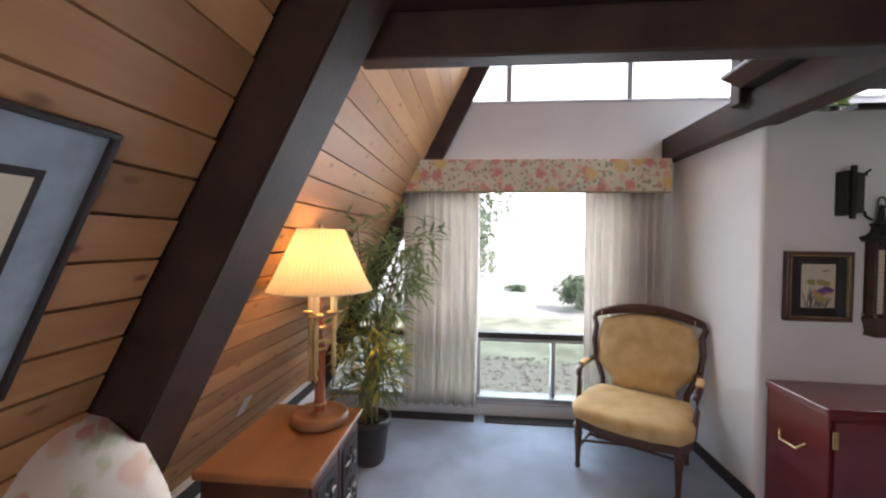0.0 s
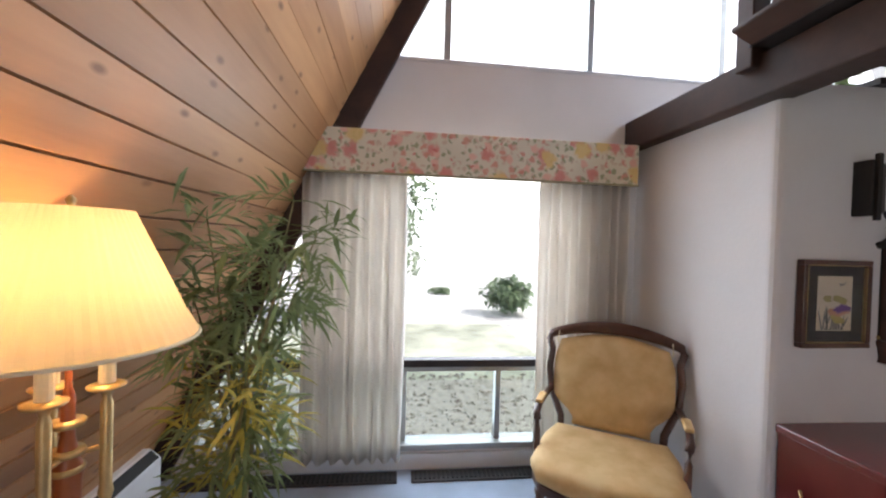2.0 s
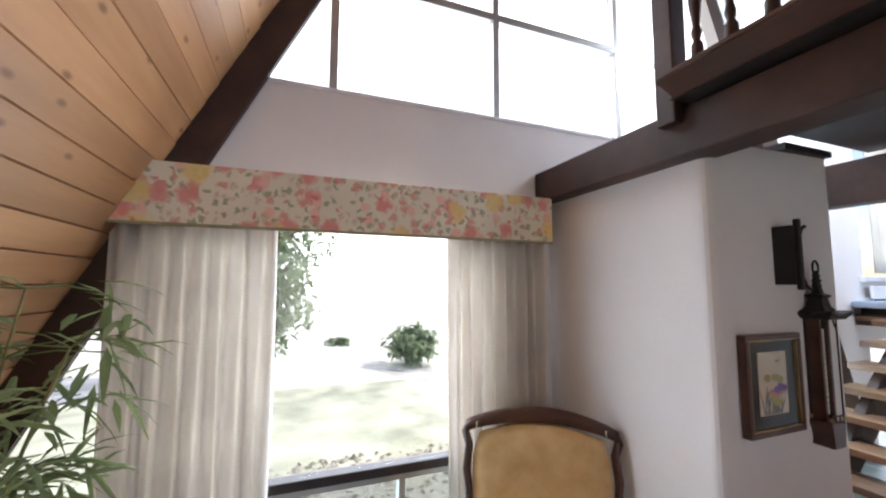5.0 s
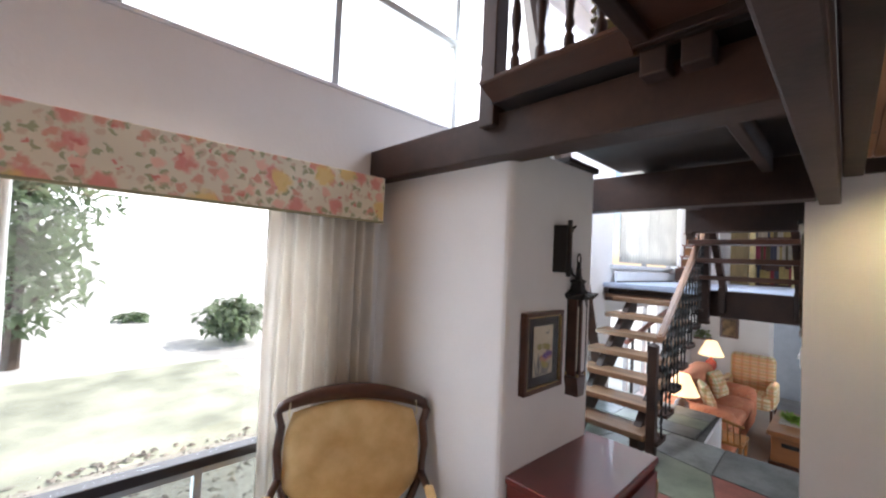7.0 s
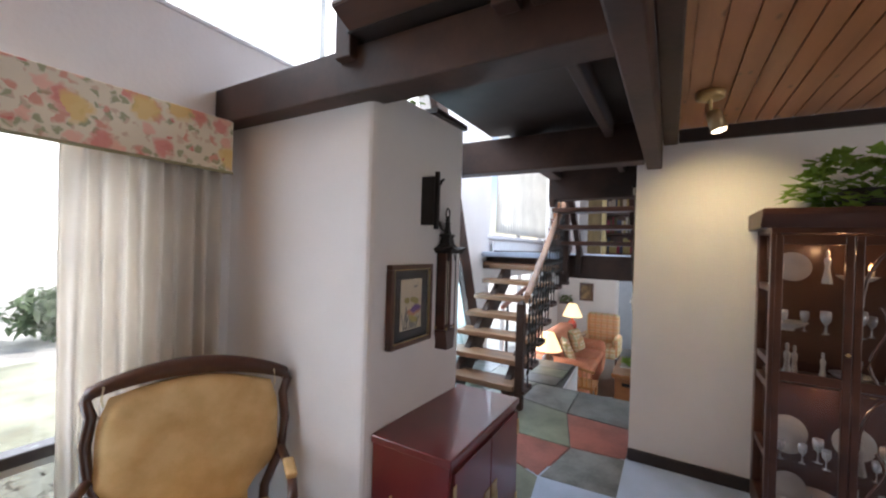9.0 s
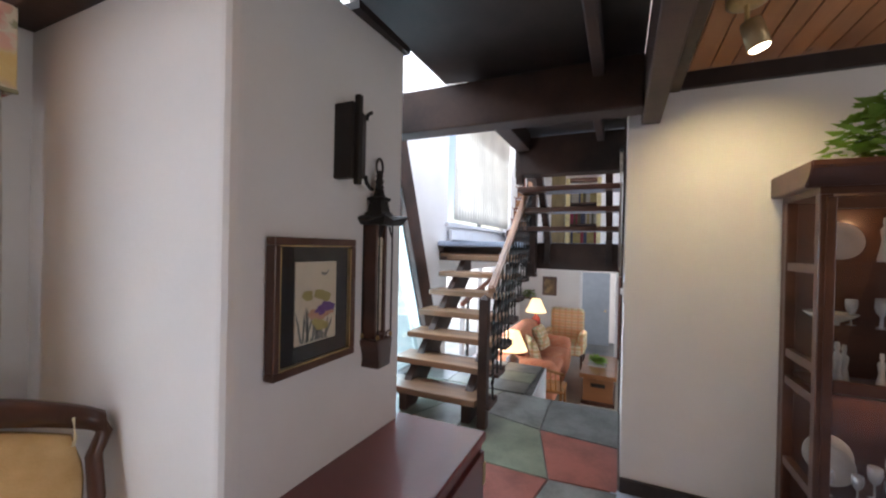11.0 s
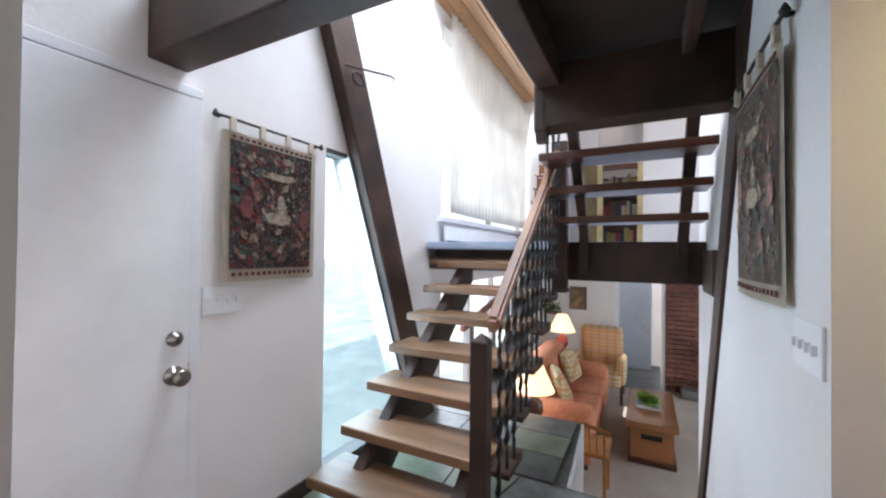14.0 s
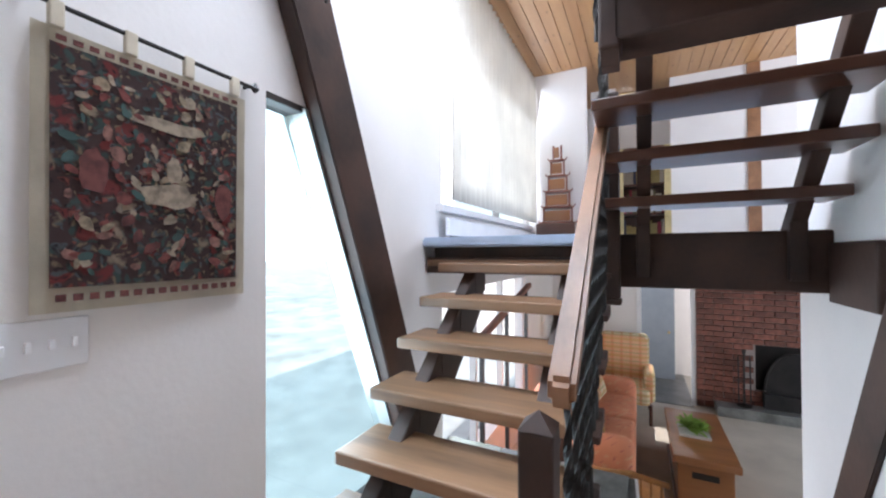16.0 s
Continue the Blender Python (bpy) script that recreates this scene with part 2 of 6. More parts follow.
FLORAL = cloth("floral_cloth", (0.80, 0.74, 0.60), 0.0, [((0.36, 0.38, 0.22), 24, 0.22, 0.40, 0.45), ((0.66, 0.52, 0.40), 30, 0.2, 0.4, 0.35), ((0.70, 0.34, 0.26), 16, 0.20, 0.42, 0.45), ((0.74, 0.29, 0.25), 8.5, 0.22, 0.42, 0.5), ((0.84, 0.52, 0.42), 8.5, 0.14, 0.26, 0.55), ((0.80, 0.60, 0.24), 5.5, 0.22, 0.36, 0.42), ((0.66, 0.20, 0.18), 8.5, 0.04, 0.10, 0.5)])
PALEFLORAL = cloth("pale_floral_cloth", (0.86, 0.83, 0.76), 0.0, [((0.62, 0.66, 0.46), 14, 0.2, 0.42, 0.5), ((0.80, 0.60, 0.52), 9, 0.2, 0.42, 0.45), ((0.74, 0.38, 0.36), 9, 0.08, 0.2, 0.4), ((0.50, 0.58, 0.34), 20, 0.15, 0.32, 0.35)])
YELLOW = mat("worn_yellow_damask", (0.72, 0.52, 0.25), 0.8, var=0.10, scale=9, bscale=120, bump=0.2, dark=(0.60, 0.38, 0.15))
METALGREY = mat("grey_aluminium", (0.42, 0.42, 0.40), 0.4, metal=0.6, var=0.08)
BLACKTRIM = mat("dark_brown_trim", (0.03, 0.02, 0.018), 0.5, var=0.2)
GLASS = clear("window_glass")
FROST = clear("side_window_glass", (0.78, 0.88, 0.90))
SHADE = cloth("pleated_shade", (0.80, 0.66, 0.42), 0.42)
SHADE2 = glow("lit_shade", (1.0, 0.70, 0.38), 1.6)
WAX = mat("ivory_candle", (0.80, 0.72, 0.50), 0.5, var=0.04)
LEAF = cloth("bamboo_leaf", (0.27, 0.34, 0.15), 0.4, var=0.28)
LEAFY = cloth("yellowed_leaf", (0.60, 0.52, 0.12), 0.4, var=0.2)
IVY = cloth("ivy_leaf", (0.28, 0.46, 0.08), 0.35, var=0.3)
CANE = mat("bamboo_cane", (0.28, 0.24, 0.10), 0.4, var=0.25, scale=14)
POT = mat("dark_pot", (0.05, 0.042, 0.04), 0.4, var=0.2)
SOIL = mat("soil", (0.06, 0.04, 0.025), 0.95, var=0.4, scale=30, bump=0.6)
SLATE = mat("slate", (0.17, 0.175, 0.165), 0.32, var=0.3, scale=5, bscale=40, bump=0.2, rnd=0.3)
SLATER = mat("red_slate", (0.24, 0.085, 0.065), 0.32, var=0.2, scale=5, bscale=40, bump=0.2, rnd=0.2)
SLATEG = mat("green_slate", (0.19, 0.21, 0.15), 0.32, var=0.2, scale=5, bscale=40, bump=0.2, rnd=0.25)
GROUT = mat("grey_grout", (0.13, 0.125, 0.115), 0.9, var=0.2)
BRICK = mat("red_brick", (0.22, 0.085, 0.06), 0.85, var=0.3, scale=20, bscale=80, bump=0.4, rnd=0.4)
MORTAR = mat("mortar", (0.30, 0.27, 0.25), 0.9, var=0.15)
SOFA = cloth("coral_brocade", (0.68, 0.26, 0.14), 0.0, [((0.66, 0.36, 0.2), 18, 0.1, 0.35, 0.6), ((0.45, 0.13, 0.1), 26, 0.1, 0.3, 0.5)])
PLAIDM = plaid("yellow_plaid", (0.74, 0.64, 0.42), [(0, 0.03, 0.11, 0, (0.60, 0.22, 0.10)), (1, 0.03, 0.11, 0, (0.60, 0.22, 0.10)), (2, 0.03, 0.11, 0, (0.50, 0.30, 0.08)), (0, 0.012, 0.11, 0.05, (0.25, 0.3, 0.12)), (2, 0.012, 0.11, 0.05, (0.25, 0.3, 0.12))])
PORCELAIN = mat("porcelain", (0.50, 0.48, 0.44), 0.2, var=0.05)
CRYSTAL = mat("cut_glass", (0.6, 0.62, 0.63), 0.08, metal=0.5, var=0.1)
PAPER = mat("cream_paper", (0.70, 0.62, 0.48), 0.8, var=0.05)
BLUEMAT = mat("blue_grey_mount", (0.33, 0.40, 0.47), 0.7, var=0.12, scale=14)
BLACKMAT = mat("black_mount", (0.010, 0.010, 0.012), 0.7, var=0.1)
# Ground, mulch and bush tones are lightened to stand for glare and haze.
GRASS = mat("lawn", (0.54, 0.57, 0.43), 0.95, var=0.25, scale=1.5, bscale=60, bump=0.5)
GLARE_GROUND = mat("glare_paled_ground", (0.74, 0.73, 0.68), 0.95, var=0.2, scale=2, bscale=50, bump=0.5)
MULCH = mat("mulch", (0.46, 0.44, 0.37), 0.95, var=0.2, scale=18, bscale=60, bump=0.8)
BUSH = cloth("bush_leaf", (0.27, 0.36, 0.21), 0.45, var=0.28)
BARK = mat("bark", (0.11, 0.08, 0.06), 0.9, var=0.3, bump=0.6)
BLUEDOOR = mat("blue_grey_door", (0.21, 0.25, 0.30), 0.5, var=0.05)
SOOT = mat("soot", (0.015, 0.013, 0.012), 0.9, var=0.3)

# ---- mesh helpers ----
ORIGIN = {}


def link(name, bm, m, smooth=False):
    bmesh.ops.recalc_face_normals(bm, faces=bm.faces)
    me = bpy.data.meshes.new(name)
    bm.to_mesh(me)
    bm.free()
    if smooth:
        for p in me.polygons:
            p.use_smooth = True
    for one in (m if isinstance(m, (list, tuple)) else [m]):
        me.materials.append(one)
    return new(name, me)


def structure(name, bm, m, label="", smooth=False):
    ob = link(name, bm, m, smooth)
    ORIGIN[ob.name] = Vector((0, 0, 0))
    return tagged(ob, label, name.split("_")[0], kind="structure")


def thing(name, at, label, category, group=""):
    ob = new(name)
    ob.empty_display_size = 0.05
    ob.location = at
    ORIGIN[ob.name] = Vector(at)
    return tagged(ob, label, category, group)


def part(name, bm, m, parent, label="", smooth=False):
    """One mesh, modelled in world metres, under a thing or a part."""
    o = ORIGIN[parent.name]
    bmesh.ops.translate(bm, verts=bm.verts, vec=-o)
    ob = link(name, bm, m, smooth)
    ob.parent = parent
    ORIGIN[ob.name] = o
    return tagged(ob, label) if label else ob


def box(x0, x1, y0, y1, z0, z1, bevel=0.0, bm=None):
    bm = bm or bmesh.new()
    made = bmesh.ops.create_cube(bm, size=1, matrix=Matrix.Translation(((x0 + x1) / 2, (y0 + y1) / 2, (z0 + z1) / 2)) @ Matrix.Diagonal((abs(x1 - x0), abs(y1 - y0), abs(z1 - z0), 1)))
    if bevel:
        es = {e for v in made["verts"] for e in v.link_edges}
        bmesh.ops.bevel(bm, geom=list(es), offset=bevel, segments=2, affect="EDGES", profile=0.5)
    return bm


def prism(points, axis, a, b, bevel=0.0, bm=None):
    """A flat outline pushed from a to b along an axis; points are the other two coordinates in order."""
    bm = bm or bmesh.new()
    k = "xyz".index(axis)

    def at(p, v):
        c = list(p)
        c.insert(k, v)
        return c
    lo = [bm.verts.new(at(p, a)) for p in points]
    hi = [bm.verts.new(at(p, b)) for p in points]
    fs = [bm.faces.new(lo), bm.faces.new(hi)]
    n = len(points)
    for i in range(n):
        fs.append(bm.faces.new((lo[i], lo[(i + 1) % n], hi[(i + 1) % n], hi[i])))
    if bevel:
        bmesh.ops.bevel(bm, geom=list({e for f in fs for e in f.edges}), offset=bevel, segments=2, affect="EDGES")
    return bm


def rod(p, q, r0, r1=None, n=10, bm=None):
    bm = bm or bmesh.new()
    p, q = Vector(p), Vector(q)
    d = q - p
    m = Matrix.Translation((p + q) / 2) @ d.to_track_quat("Z", "Y").to_matrix().to_4x4()
    bmesh.ops.create_cone(bm, cap_ends=True, segments=n, radius1=r0, radius2=r0 if r1 is None else r1, depth=d.length, matrix=m)
    return bm


def lathe(at, profile, n=20, bm=None, squash=1.0):
    """A turned shape: profile of (radius, height)."""
    bm = bm or bmesh.new()
    x, y, z = at
    rings = []
    for r, h in profile:
        rings.append([bm.verts.new((x + r * math.cos(6.28319 * i / n), y + squash * r * math.sin(6.28319 * i / n), z + h)) for i in range(n)])
    for a, b in zip(rings, rings[1:]):
        for i in range(n):
            bm.faces.new((a[i], a[(i + 1) % n], b[(i + 1) % n], b[i]))
    for ring in (rings[0], rings[-1]):
        bm.faces.new(ring)
    return bm


def tube(points, r, n=8, bm=None, taper=None):
    """A bent rod along points; r one radius, taper the radius at the end."""
    bm = bm or bmesh.new()
    pts = [Vector(p) for p in points]
    rings = []
    for i, p in enumerate(pts):
        d = (pts[min(i + 1, len(pts) - 1)] - pts[max(i - 1, 0)]).normalized()
        q = d.to_track_quat("Z", "Y")
        rr = r if taper is None else r + (taper - r) * i / (len(pts) - 1)
        rings.append([bm.verts.new(p + q @ Vector((rr * math.cos(6.28319 * k / n), rr * math.sin(6.28319 * k / n), 0))) for k in range(n)])
    for a, b in zip(rings, rings[1:]):
        for i in range(n):
            bm.faces.new((a[i], a[(i + 1) % n], b[(i + 1) % n], b[i]))
    bm.faces.new(rings[0])
    bm.faces.new(rings[-1])
    return bm


def spread(bm, m):
    bmesh.ops.transform(bm, matrix=m, verts=bm.verts)
    return bm


def pillow(cx, cy, cz, w, h, d, m, bm=None, n=12):
    """A stuffed cushion in its own plane (w across, h up, d thick), turned by m."""
    bm = bm or bmesh.new()
    grid = {}
    for s in (1, -1):
        for i in range(n + 1):
            for j in range(n + 1):
                u, v = 2 * i / n - 1, 2 * j / n - 1
                e = max(0, (1 - u ** 4)) * max(0, (1 - v ** 4))
                pin = 1 - 0.06 * (1 - abs(v)) * abs(u) ** 6
                p = Vector((cx, cy, cz)) + m @ Vector((u * w / 2 * pin, s * d / 2 * e ** 0.5 + s * 0.002, v * h / 2))
                grid[s, i, j] = bm.verts.new(p)
    for s in (1, -1):
        for i in range(n):
            for j in range(n):
                bm.faces.new((grid[s, i, j], grid[s, i + 1, j], grid[s, i + 1, j + 1], grid[s, i, j + 1]))
    bmesh.ops.remove_doubles(bm, verts=bm.verts, dist=0.006)
    return bm

# ---- structure ----
Y = 3.36                      # inside face of the gable wall
FLOOR_HI = 0.16               # slate hall and dining floor, one step above the nook


def roof_x(z):
    return -1.47 + (z - 0.2) / 2.0


def rafter_x(z):
    return 3.731 - 0.395 * (z - 2.668)


# overexposure outdoors is put into this ground's pale colour
structure("ground", box(-80, 90, 3.52, 120, -0.45, -0.25), GLARE_GROUND, "lawn and bare ground outdoors, paled as if in glare")
structure("ground_behind", box(-80, 90, -90, -2.9, -1.4, -1.2), GRASS, "lawn behind the house")
structure("backdrop", box(-160, 160, 75, 75.2, -1, 120), glow("bright_haze", (1.0, 1.0, 1.0), 2.2), "bright hazy white sky")
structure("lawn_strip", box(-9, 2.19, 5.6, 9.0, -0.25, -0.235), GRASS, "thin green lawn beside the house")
# made-up slab; its pale blue-grey stands for the glow in the sidelight
structure("porch", box(2.2, 9.0, 3.52, 6.5, -0.249, -0.2), mat("pale_sidelight_ground", (0.40, 0.45, 0.46), 0.9, var=0.12, scale=3), "pale slab added to brighten the sidelight view")
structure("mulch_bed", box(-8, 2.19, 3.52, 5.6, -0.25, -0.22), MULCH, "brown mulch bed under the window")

structure("floor_nook", box(-1.8, 1.75, -2.6, Y, -0.15, 0.0), CARPET, "pale blue wall-to-wall carpet")
structure("floor_dining", prism([(1.75, -2.6), (3.27, -2.6), (3.27, 1.45), (2.45, 2.33), (1.75, 2.33)], "z", -0.15, FLOOR_HI), CARPET, "pale blue carpet by the hall")
structure("floor_hall", prism([(3.28, 1.45), (4.40, 1.45), (4.42, 2.16), (5.3, 2.2), (5.3, Y), (2.34, Y), (2.34, 2.46)], "z", -0.65, FLOOR_HI - 0.012), GROUT, "grey joints of the slate hall floor")
structure("floor_living", box(4.41, 10.5, -2.8, Y, -0.75, -0.62), CREAMCARPET, "cream living room carpet")
structure("wall_hall_edge", prism([(4.435, 2.165), (5.31, 2.205), (5.31, 2.185), (4.435, 2.14)], "z", -0.62, FLOOR_HI - 0.015), PLASTER, "white side of the raised hall")

wall = bmesh.new()
for x0, x1, z0, z1 in ((-1.9, 1.2, -0.3, 0.12), (-1.9, -1.3, 0.12, 2.0), (-1.9, 3.81, 2.0, 2.675), (1.2, 3.81, -0.3, 2.0), (5.2, 7.8, 1.15, 1.75), (5.2, 7.8, 3.45, 3.7), (7.8, 10.6, -0.8, 3.7), (7.4, 7.8, -0.8, 1.15), (5.2, 7.4, -0.8, -0.2)):
    box(x0, x1, Y, Y + 0.14, z0, z1, bm=wall)
prism([(3.81, 0.1), (3.81, -0.8), (5.2, -0.8), (5.2, 3.7), (5.2, 5.0), (3.0, 5.0), (rafter_x(2.675), 2.675), (3.81, 2.675), (3.81, 2.01), (4.0, 2.01), (4.78, 0.1)], "y", Y, Y + 0.14, bm=wall)
structure("wall_gable", wall, PLASTER, "white plastered gable wall with window openings")

structure("wall_closet", prism([(1.60, 2.37)] + [(1.64 - 0.04 * math.cos(q), 2.369 - 0.04 * math.sin(q)) for q in (0.3, 0.7, 1.1, 1.4)] + [(1.65, 2.328), (2.34, 2.30), (2.34, Y), (1.60, Y)], "z", 0, 2.24), PLASTER, "white plastered closet beside the entrance")
structure("trim_closet_cap", box(2.02, 2.36, 2.28, Y, 2.242, 2.27), BLACKTRIM, "dark cap on the closet")
structure("wall_dining", prism([(3.27, 1.45), (3.27, -2.6), (3.45, -2.6), (3.45, 1.33), (5.35, 1.33), (5.35, 1.45)], "z", -0.75, 2.35), PLASTER, "white plastered wall between dining corner and stairs")
structure("wall_stair_upper", box(3.27, 5.4, 1.33, 1.448, 2.352, 5.0), PLASTER, "white wall above the stairs")
structure("wall_stair_mid", box(5.352, 5.4, 1.33, 1.448, -0.75, 2.35), PLASTER, "white wall beside the landing")
structure("baseboard_dining", box(3.25, 3.268, -2.6, 1.452, FLOOR_HI, FLOOR_HI + 0.075), BLACKTRIM, "dark brown baseboard")
structure("baseboard_closet", box(1.585, 1.598, 2.33, Y, 0, 0.075), BLACKTRIM, "dark brown baseboard")
structure("baseboard_entry", box(3.13, 3.80, Y - 0.015, Y - 0.002, FLOOR_HI, FLOOR_HI + 0.08), BLACKTRIM, "dark brown baseboard")
structure("wall_behind", box(-2.0, 3.45, -2.75, -2.6, -0.2, 0.6), PLASTER, "plain white wall")
structure("wall_far", box(9.0, 9.14, 1.52, 2.16, 1.02, 3.7), PLASTER, "white wall over the hall door")
far = box(9.0, 9.14, 2.16, Y, -0.75, 3.7)
box(9.14, 9.2, -2.8, 1.52, -0.75, 3.7, bm=far)
structure("wall_living", far, PLASTER, "cream white living room wall")
south = bmesh.new()
for x0, x1, z0, z1 in ((3.45, 5.8, -0.75, 3.7), (8.2, 10.6, -0.75, 3.7), (5.8, 8.2, 1.4, 3.7), (5.8, 8.2, -0.75, -0.2)):
    box(x0, x1, -2.9, -2.78, z0, z1, bm=south)
structure("wall_living_south", south, PLASTER, "plain white living room wall")
structure("wall_passage", box(10.4, 10.5, 1.3, 2.4, -0.75, 2.0), PLASTER, "white passage wall")

# roof of the great room: boards lie on it as pieces
ang = math.atan2(2.0, 1.0)
structure("roof_west", prism([(roof_x(-0.15) - 0.03, -0.15), (roof_x(6.75) - 0.03, 6.75), (roof_x(6.75) - 0.25, 6.75), (roof_x(-0.15) - 0.25, -0.15)], "y", -2.75, Y + 0.4), BEAM, "dark backing of the sloping boarded roof")
structure("roof_east", prism([(roof_x(6.75) - 0.05, 6.75), (rafter_x(4.6) + 0.0, 4.6), (rafter_x(4.6) + 0.2, 4.6), (roof_x(6.75) + 0.2, 6.9)], "y", -2.75, Y + 0.1), PINE, "sloping boarded roof")
structure("ceiling_dormer", box(2.9, 5.0, 1.3, Y + 0.1, 4.62, 4.75), PAINT, "white dormer ceiling")


def boards(name, x0, x1, y0, y1, z, step, m, label):
    """A boarded ceiling in one mesh: boards along x with open joints."""
    bm = bmesh.new()
    y = y0
    while y < y1 - 0.01:
        box(x0, x1, y + 0.004, min(y + step, y1) - 0.004, z, z + 0.02, bm=bm)
        y += step
    box(x0, x1, y0, y1, z + 0.012, z + 0.05, bm=bm)
    return structure(name, bm, m, label)


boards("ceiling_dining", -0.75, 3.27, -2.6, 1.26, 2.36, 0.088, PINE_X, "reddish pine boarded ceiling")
boards("ceiling_landing", 4.95, 9.0, 0.2, Y, 3.57, 0.11, PINE_L, "knotty pine boarded ceiling over the landing")
structure("trim_dining", box(3.235, 3.268, -2.6, 1.212, 2.275, 2.355), BLACKTRIM, "dark trim under the ceiling")


def timber(name, x0, x1, y0, y1, z0, z1, label="dark stained timber beam"):
    return tagged(structure(name, box(x0, x1, y0, y1, z0, z1, 0.008), BEAM, label), category="beam")


timber("beam_tie", -0.42, 3.26, 1.30, 1.389, 2.115, 2.36)
timber("beam_tie_low", -0.36, 3.26, 1.215, 1.297, 2.265, 2.355)
timber("beam_nook", 1.50, 1.66, 1.39, Y, 2.17, 2.36)
timber("beam_hall", 2.93, 3.07, 1.39, Y, 2.11, 2.35)
timber("beam_stair_head", 4.10, 4.26, 1.452, 2.235, 2.05, 2.35)
timber("beam_joist", 3.07, 4.10, 2.15, 2.262, 2.24, 2.384)
timber("beam_joist_mid", 1.66, 2.93, 1.56, 1.61, 2.27, 2.384)
timber("beam_joist_mid_b", 3.07, 4.10, 1.60, 1.65, 2.27, 2.384)
timber("beam_landing", 5.0, 5.12, 1.452, 2.26, 1.25, 1.515)
timber("beam_landing_wall", 4.63, 4.998, 1.446, 1.474, 1.215, 1.46)
timber("beam_landing_side", 5.12, 5.34, 1.452, 1.53, 1.25, 1.47)
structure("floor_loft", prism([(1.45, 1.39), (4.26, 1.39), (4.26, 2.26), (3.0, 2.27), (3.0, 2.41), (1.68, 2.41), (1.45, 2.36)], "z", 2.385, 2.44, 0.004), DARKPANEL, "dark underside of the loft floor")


def rafter(name, side, y0, y1, z0, z1, deep=0.16, thick=0.12):
    if side < 0:
        pts = [(roof_x(z0) - 0.05, z0), (roof_x(z1) - 0.05, z1), (roof_x(z1) + deep, z1), (roof_x(z0) + deep, z0)]
    else:
        pts = [(rafter_x(z0), z0), (rafter_x(z1), z1), (rafter_x(z1) + deep, z1), (rafter_x(z0) + deep, z0)]
    return tagged(structure(name, prism(pts, "y", y0, y1, 0.006), BEAM, "dark stained sloping rafter"), category="rafter")


rafter("rafter_gable", -1, 3.305, Y - 0.002, 0.0, 6.6)
rafter("rafter_tie", -1, 0.99, 1.215, 0.0, 2.355, 0.17)
rafter("rafter_back", -1, -1.2, -0.98, 0.0, 2.355, 0.2)
rafter("rafter_east", 1, 3.28, Y - 0.002, 0.15, 4.6, 0.24)
tagged(structure("rafter_stair", prism([(5.16, -0.3), (5.345, -0.3), (4.104, 2.34), (3.90, 2.34)], "y", 1.445, 1.466, 0.004), BEAM, "dark stained sloping rafter on the stair wall"), category="rafter")

# landing and half storey behind it
structure("floor_landing", prism([(4.93, 2.35), (5.13, 2.35), (5.13, 1.455), (9.0, 1.455), (9.0, Y), (4.93, Y)], "z", 1.46, 1.52, 0.012), CARPET, "blue carpeted stair landing")
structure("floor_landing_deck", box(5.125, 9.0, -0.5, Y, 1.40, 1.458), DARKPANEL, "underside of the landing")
for n, b in enumerate(((-2.0, -0.4, 0.6, 2.3), (2.2, 3.45, 0.6, 2.3), (-2.0, 3.45, 2.3, 3.0))):
    structure("wall_behind_" + "abc"[n], box(b[0], b[1], -2.75, -2.6, b[2], b[3]), PLASTER, "plain white wall round a window")
timber("beam_landing_front", 4.99, 5.09, 2.262, Y, 1.30, 1.40)

# windows
def frame_bars(name, bars, m, label):
    bm = bmesh.new()
    for b in bars:
        box(*b, bm=bm)
    return structure(name, bm, m, label)


win = thing("window_1", (0.1, Y, 0.12), "large fixed window with a dark transom over grey lower lights", "window")
win["kind"] = "structure"
part("transom", box(-1.3, 1.2, Y + 0.02, Y + 0.10, 0.66, 0.71, 0.006), BLACKTRIM, win, "dark brown transom")
part("sill", box(-1.3, 1.2, Y - 0.02, Y + 0.12, 0.12, 0.16, 0.006), METALGREY, win)
part("head", box(-1.3, 1.2, Y + 0.02, Y + 0.10, 1.96, 2.0, 0.006), METALGREY, win)
for x in (-1.3, -0.62, 0.02, 0.664, 1.18):
    part("lower_mullion", box(x - 0.018, x + 0.018, Y + 0.03, Y + 0.09, 0.16, 0.66, 0.004), METALGREY, win)
part("lower_rail", box(-1.3, 1.2, Y + 0.031, Y + 0.089, 0.63, 0.66), METALGREY, win)
for x in (-1.28, -0.02, 1.18):
    part("mullion", box(x - 0.02, x + 0.02, Y + 0.03, Y + 0.09, 0.71, 1.96, 0.004), METALGREY, win)
low = part("screened_pane", box(-1.3, 1.2, Y + 0.055, Y + 0.06, 0.16, 0.66), clear("screened_glass", (0.74, 0.78, 0.78)), win, "greyish screened lower lights")
low.visible_shadow = False
g = part("pane", box(-1.3, 1.2, Y + 0.055, Y + 0.06, 0.71, 1.96), GLASS, win)
g.visible_shadow = False
cl = thing("window_2", (1.6, Y, 2.675), "tall clerestory window in the gable with grey muntins", "window")
cl["kind"] = "structure"
for x in (0.25, 1.25, 2.25, 3.25):
    top = 5.5 if 1 < x < 2.5 else 3.4
    part("muntin", box(x - 0.022, x + 0.022, Y + 0.03, Y + 0.09, 2.675, top, 0.004), METALGREY, cl)
part("muntin", box(-0.1, 3.6, Y + 0.031, Y + 0.089, 3.36, 3.41, 0.004), METALGREY, cl)
part("sill", box(-0.3, 3.72, Y - 0.006, Y + 0.10, 2.676, 2.70, 0.004), PAINT, cl)
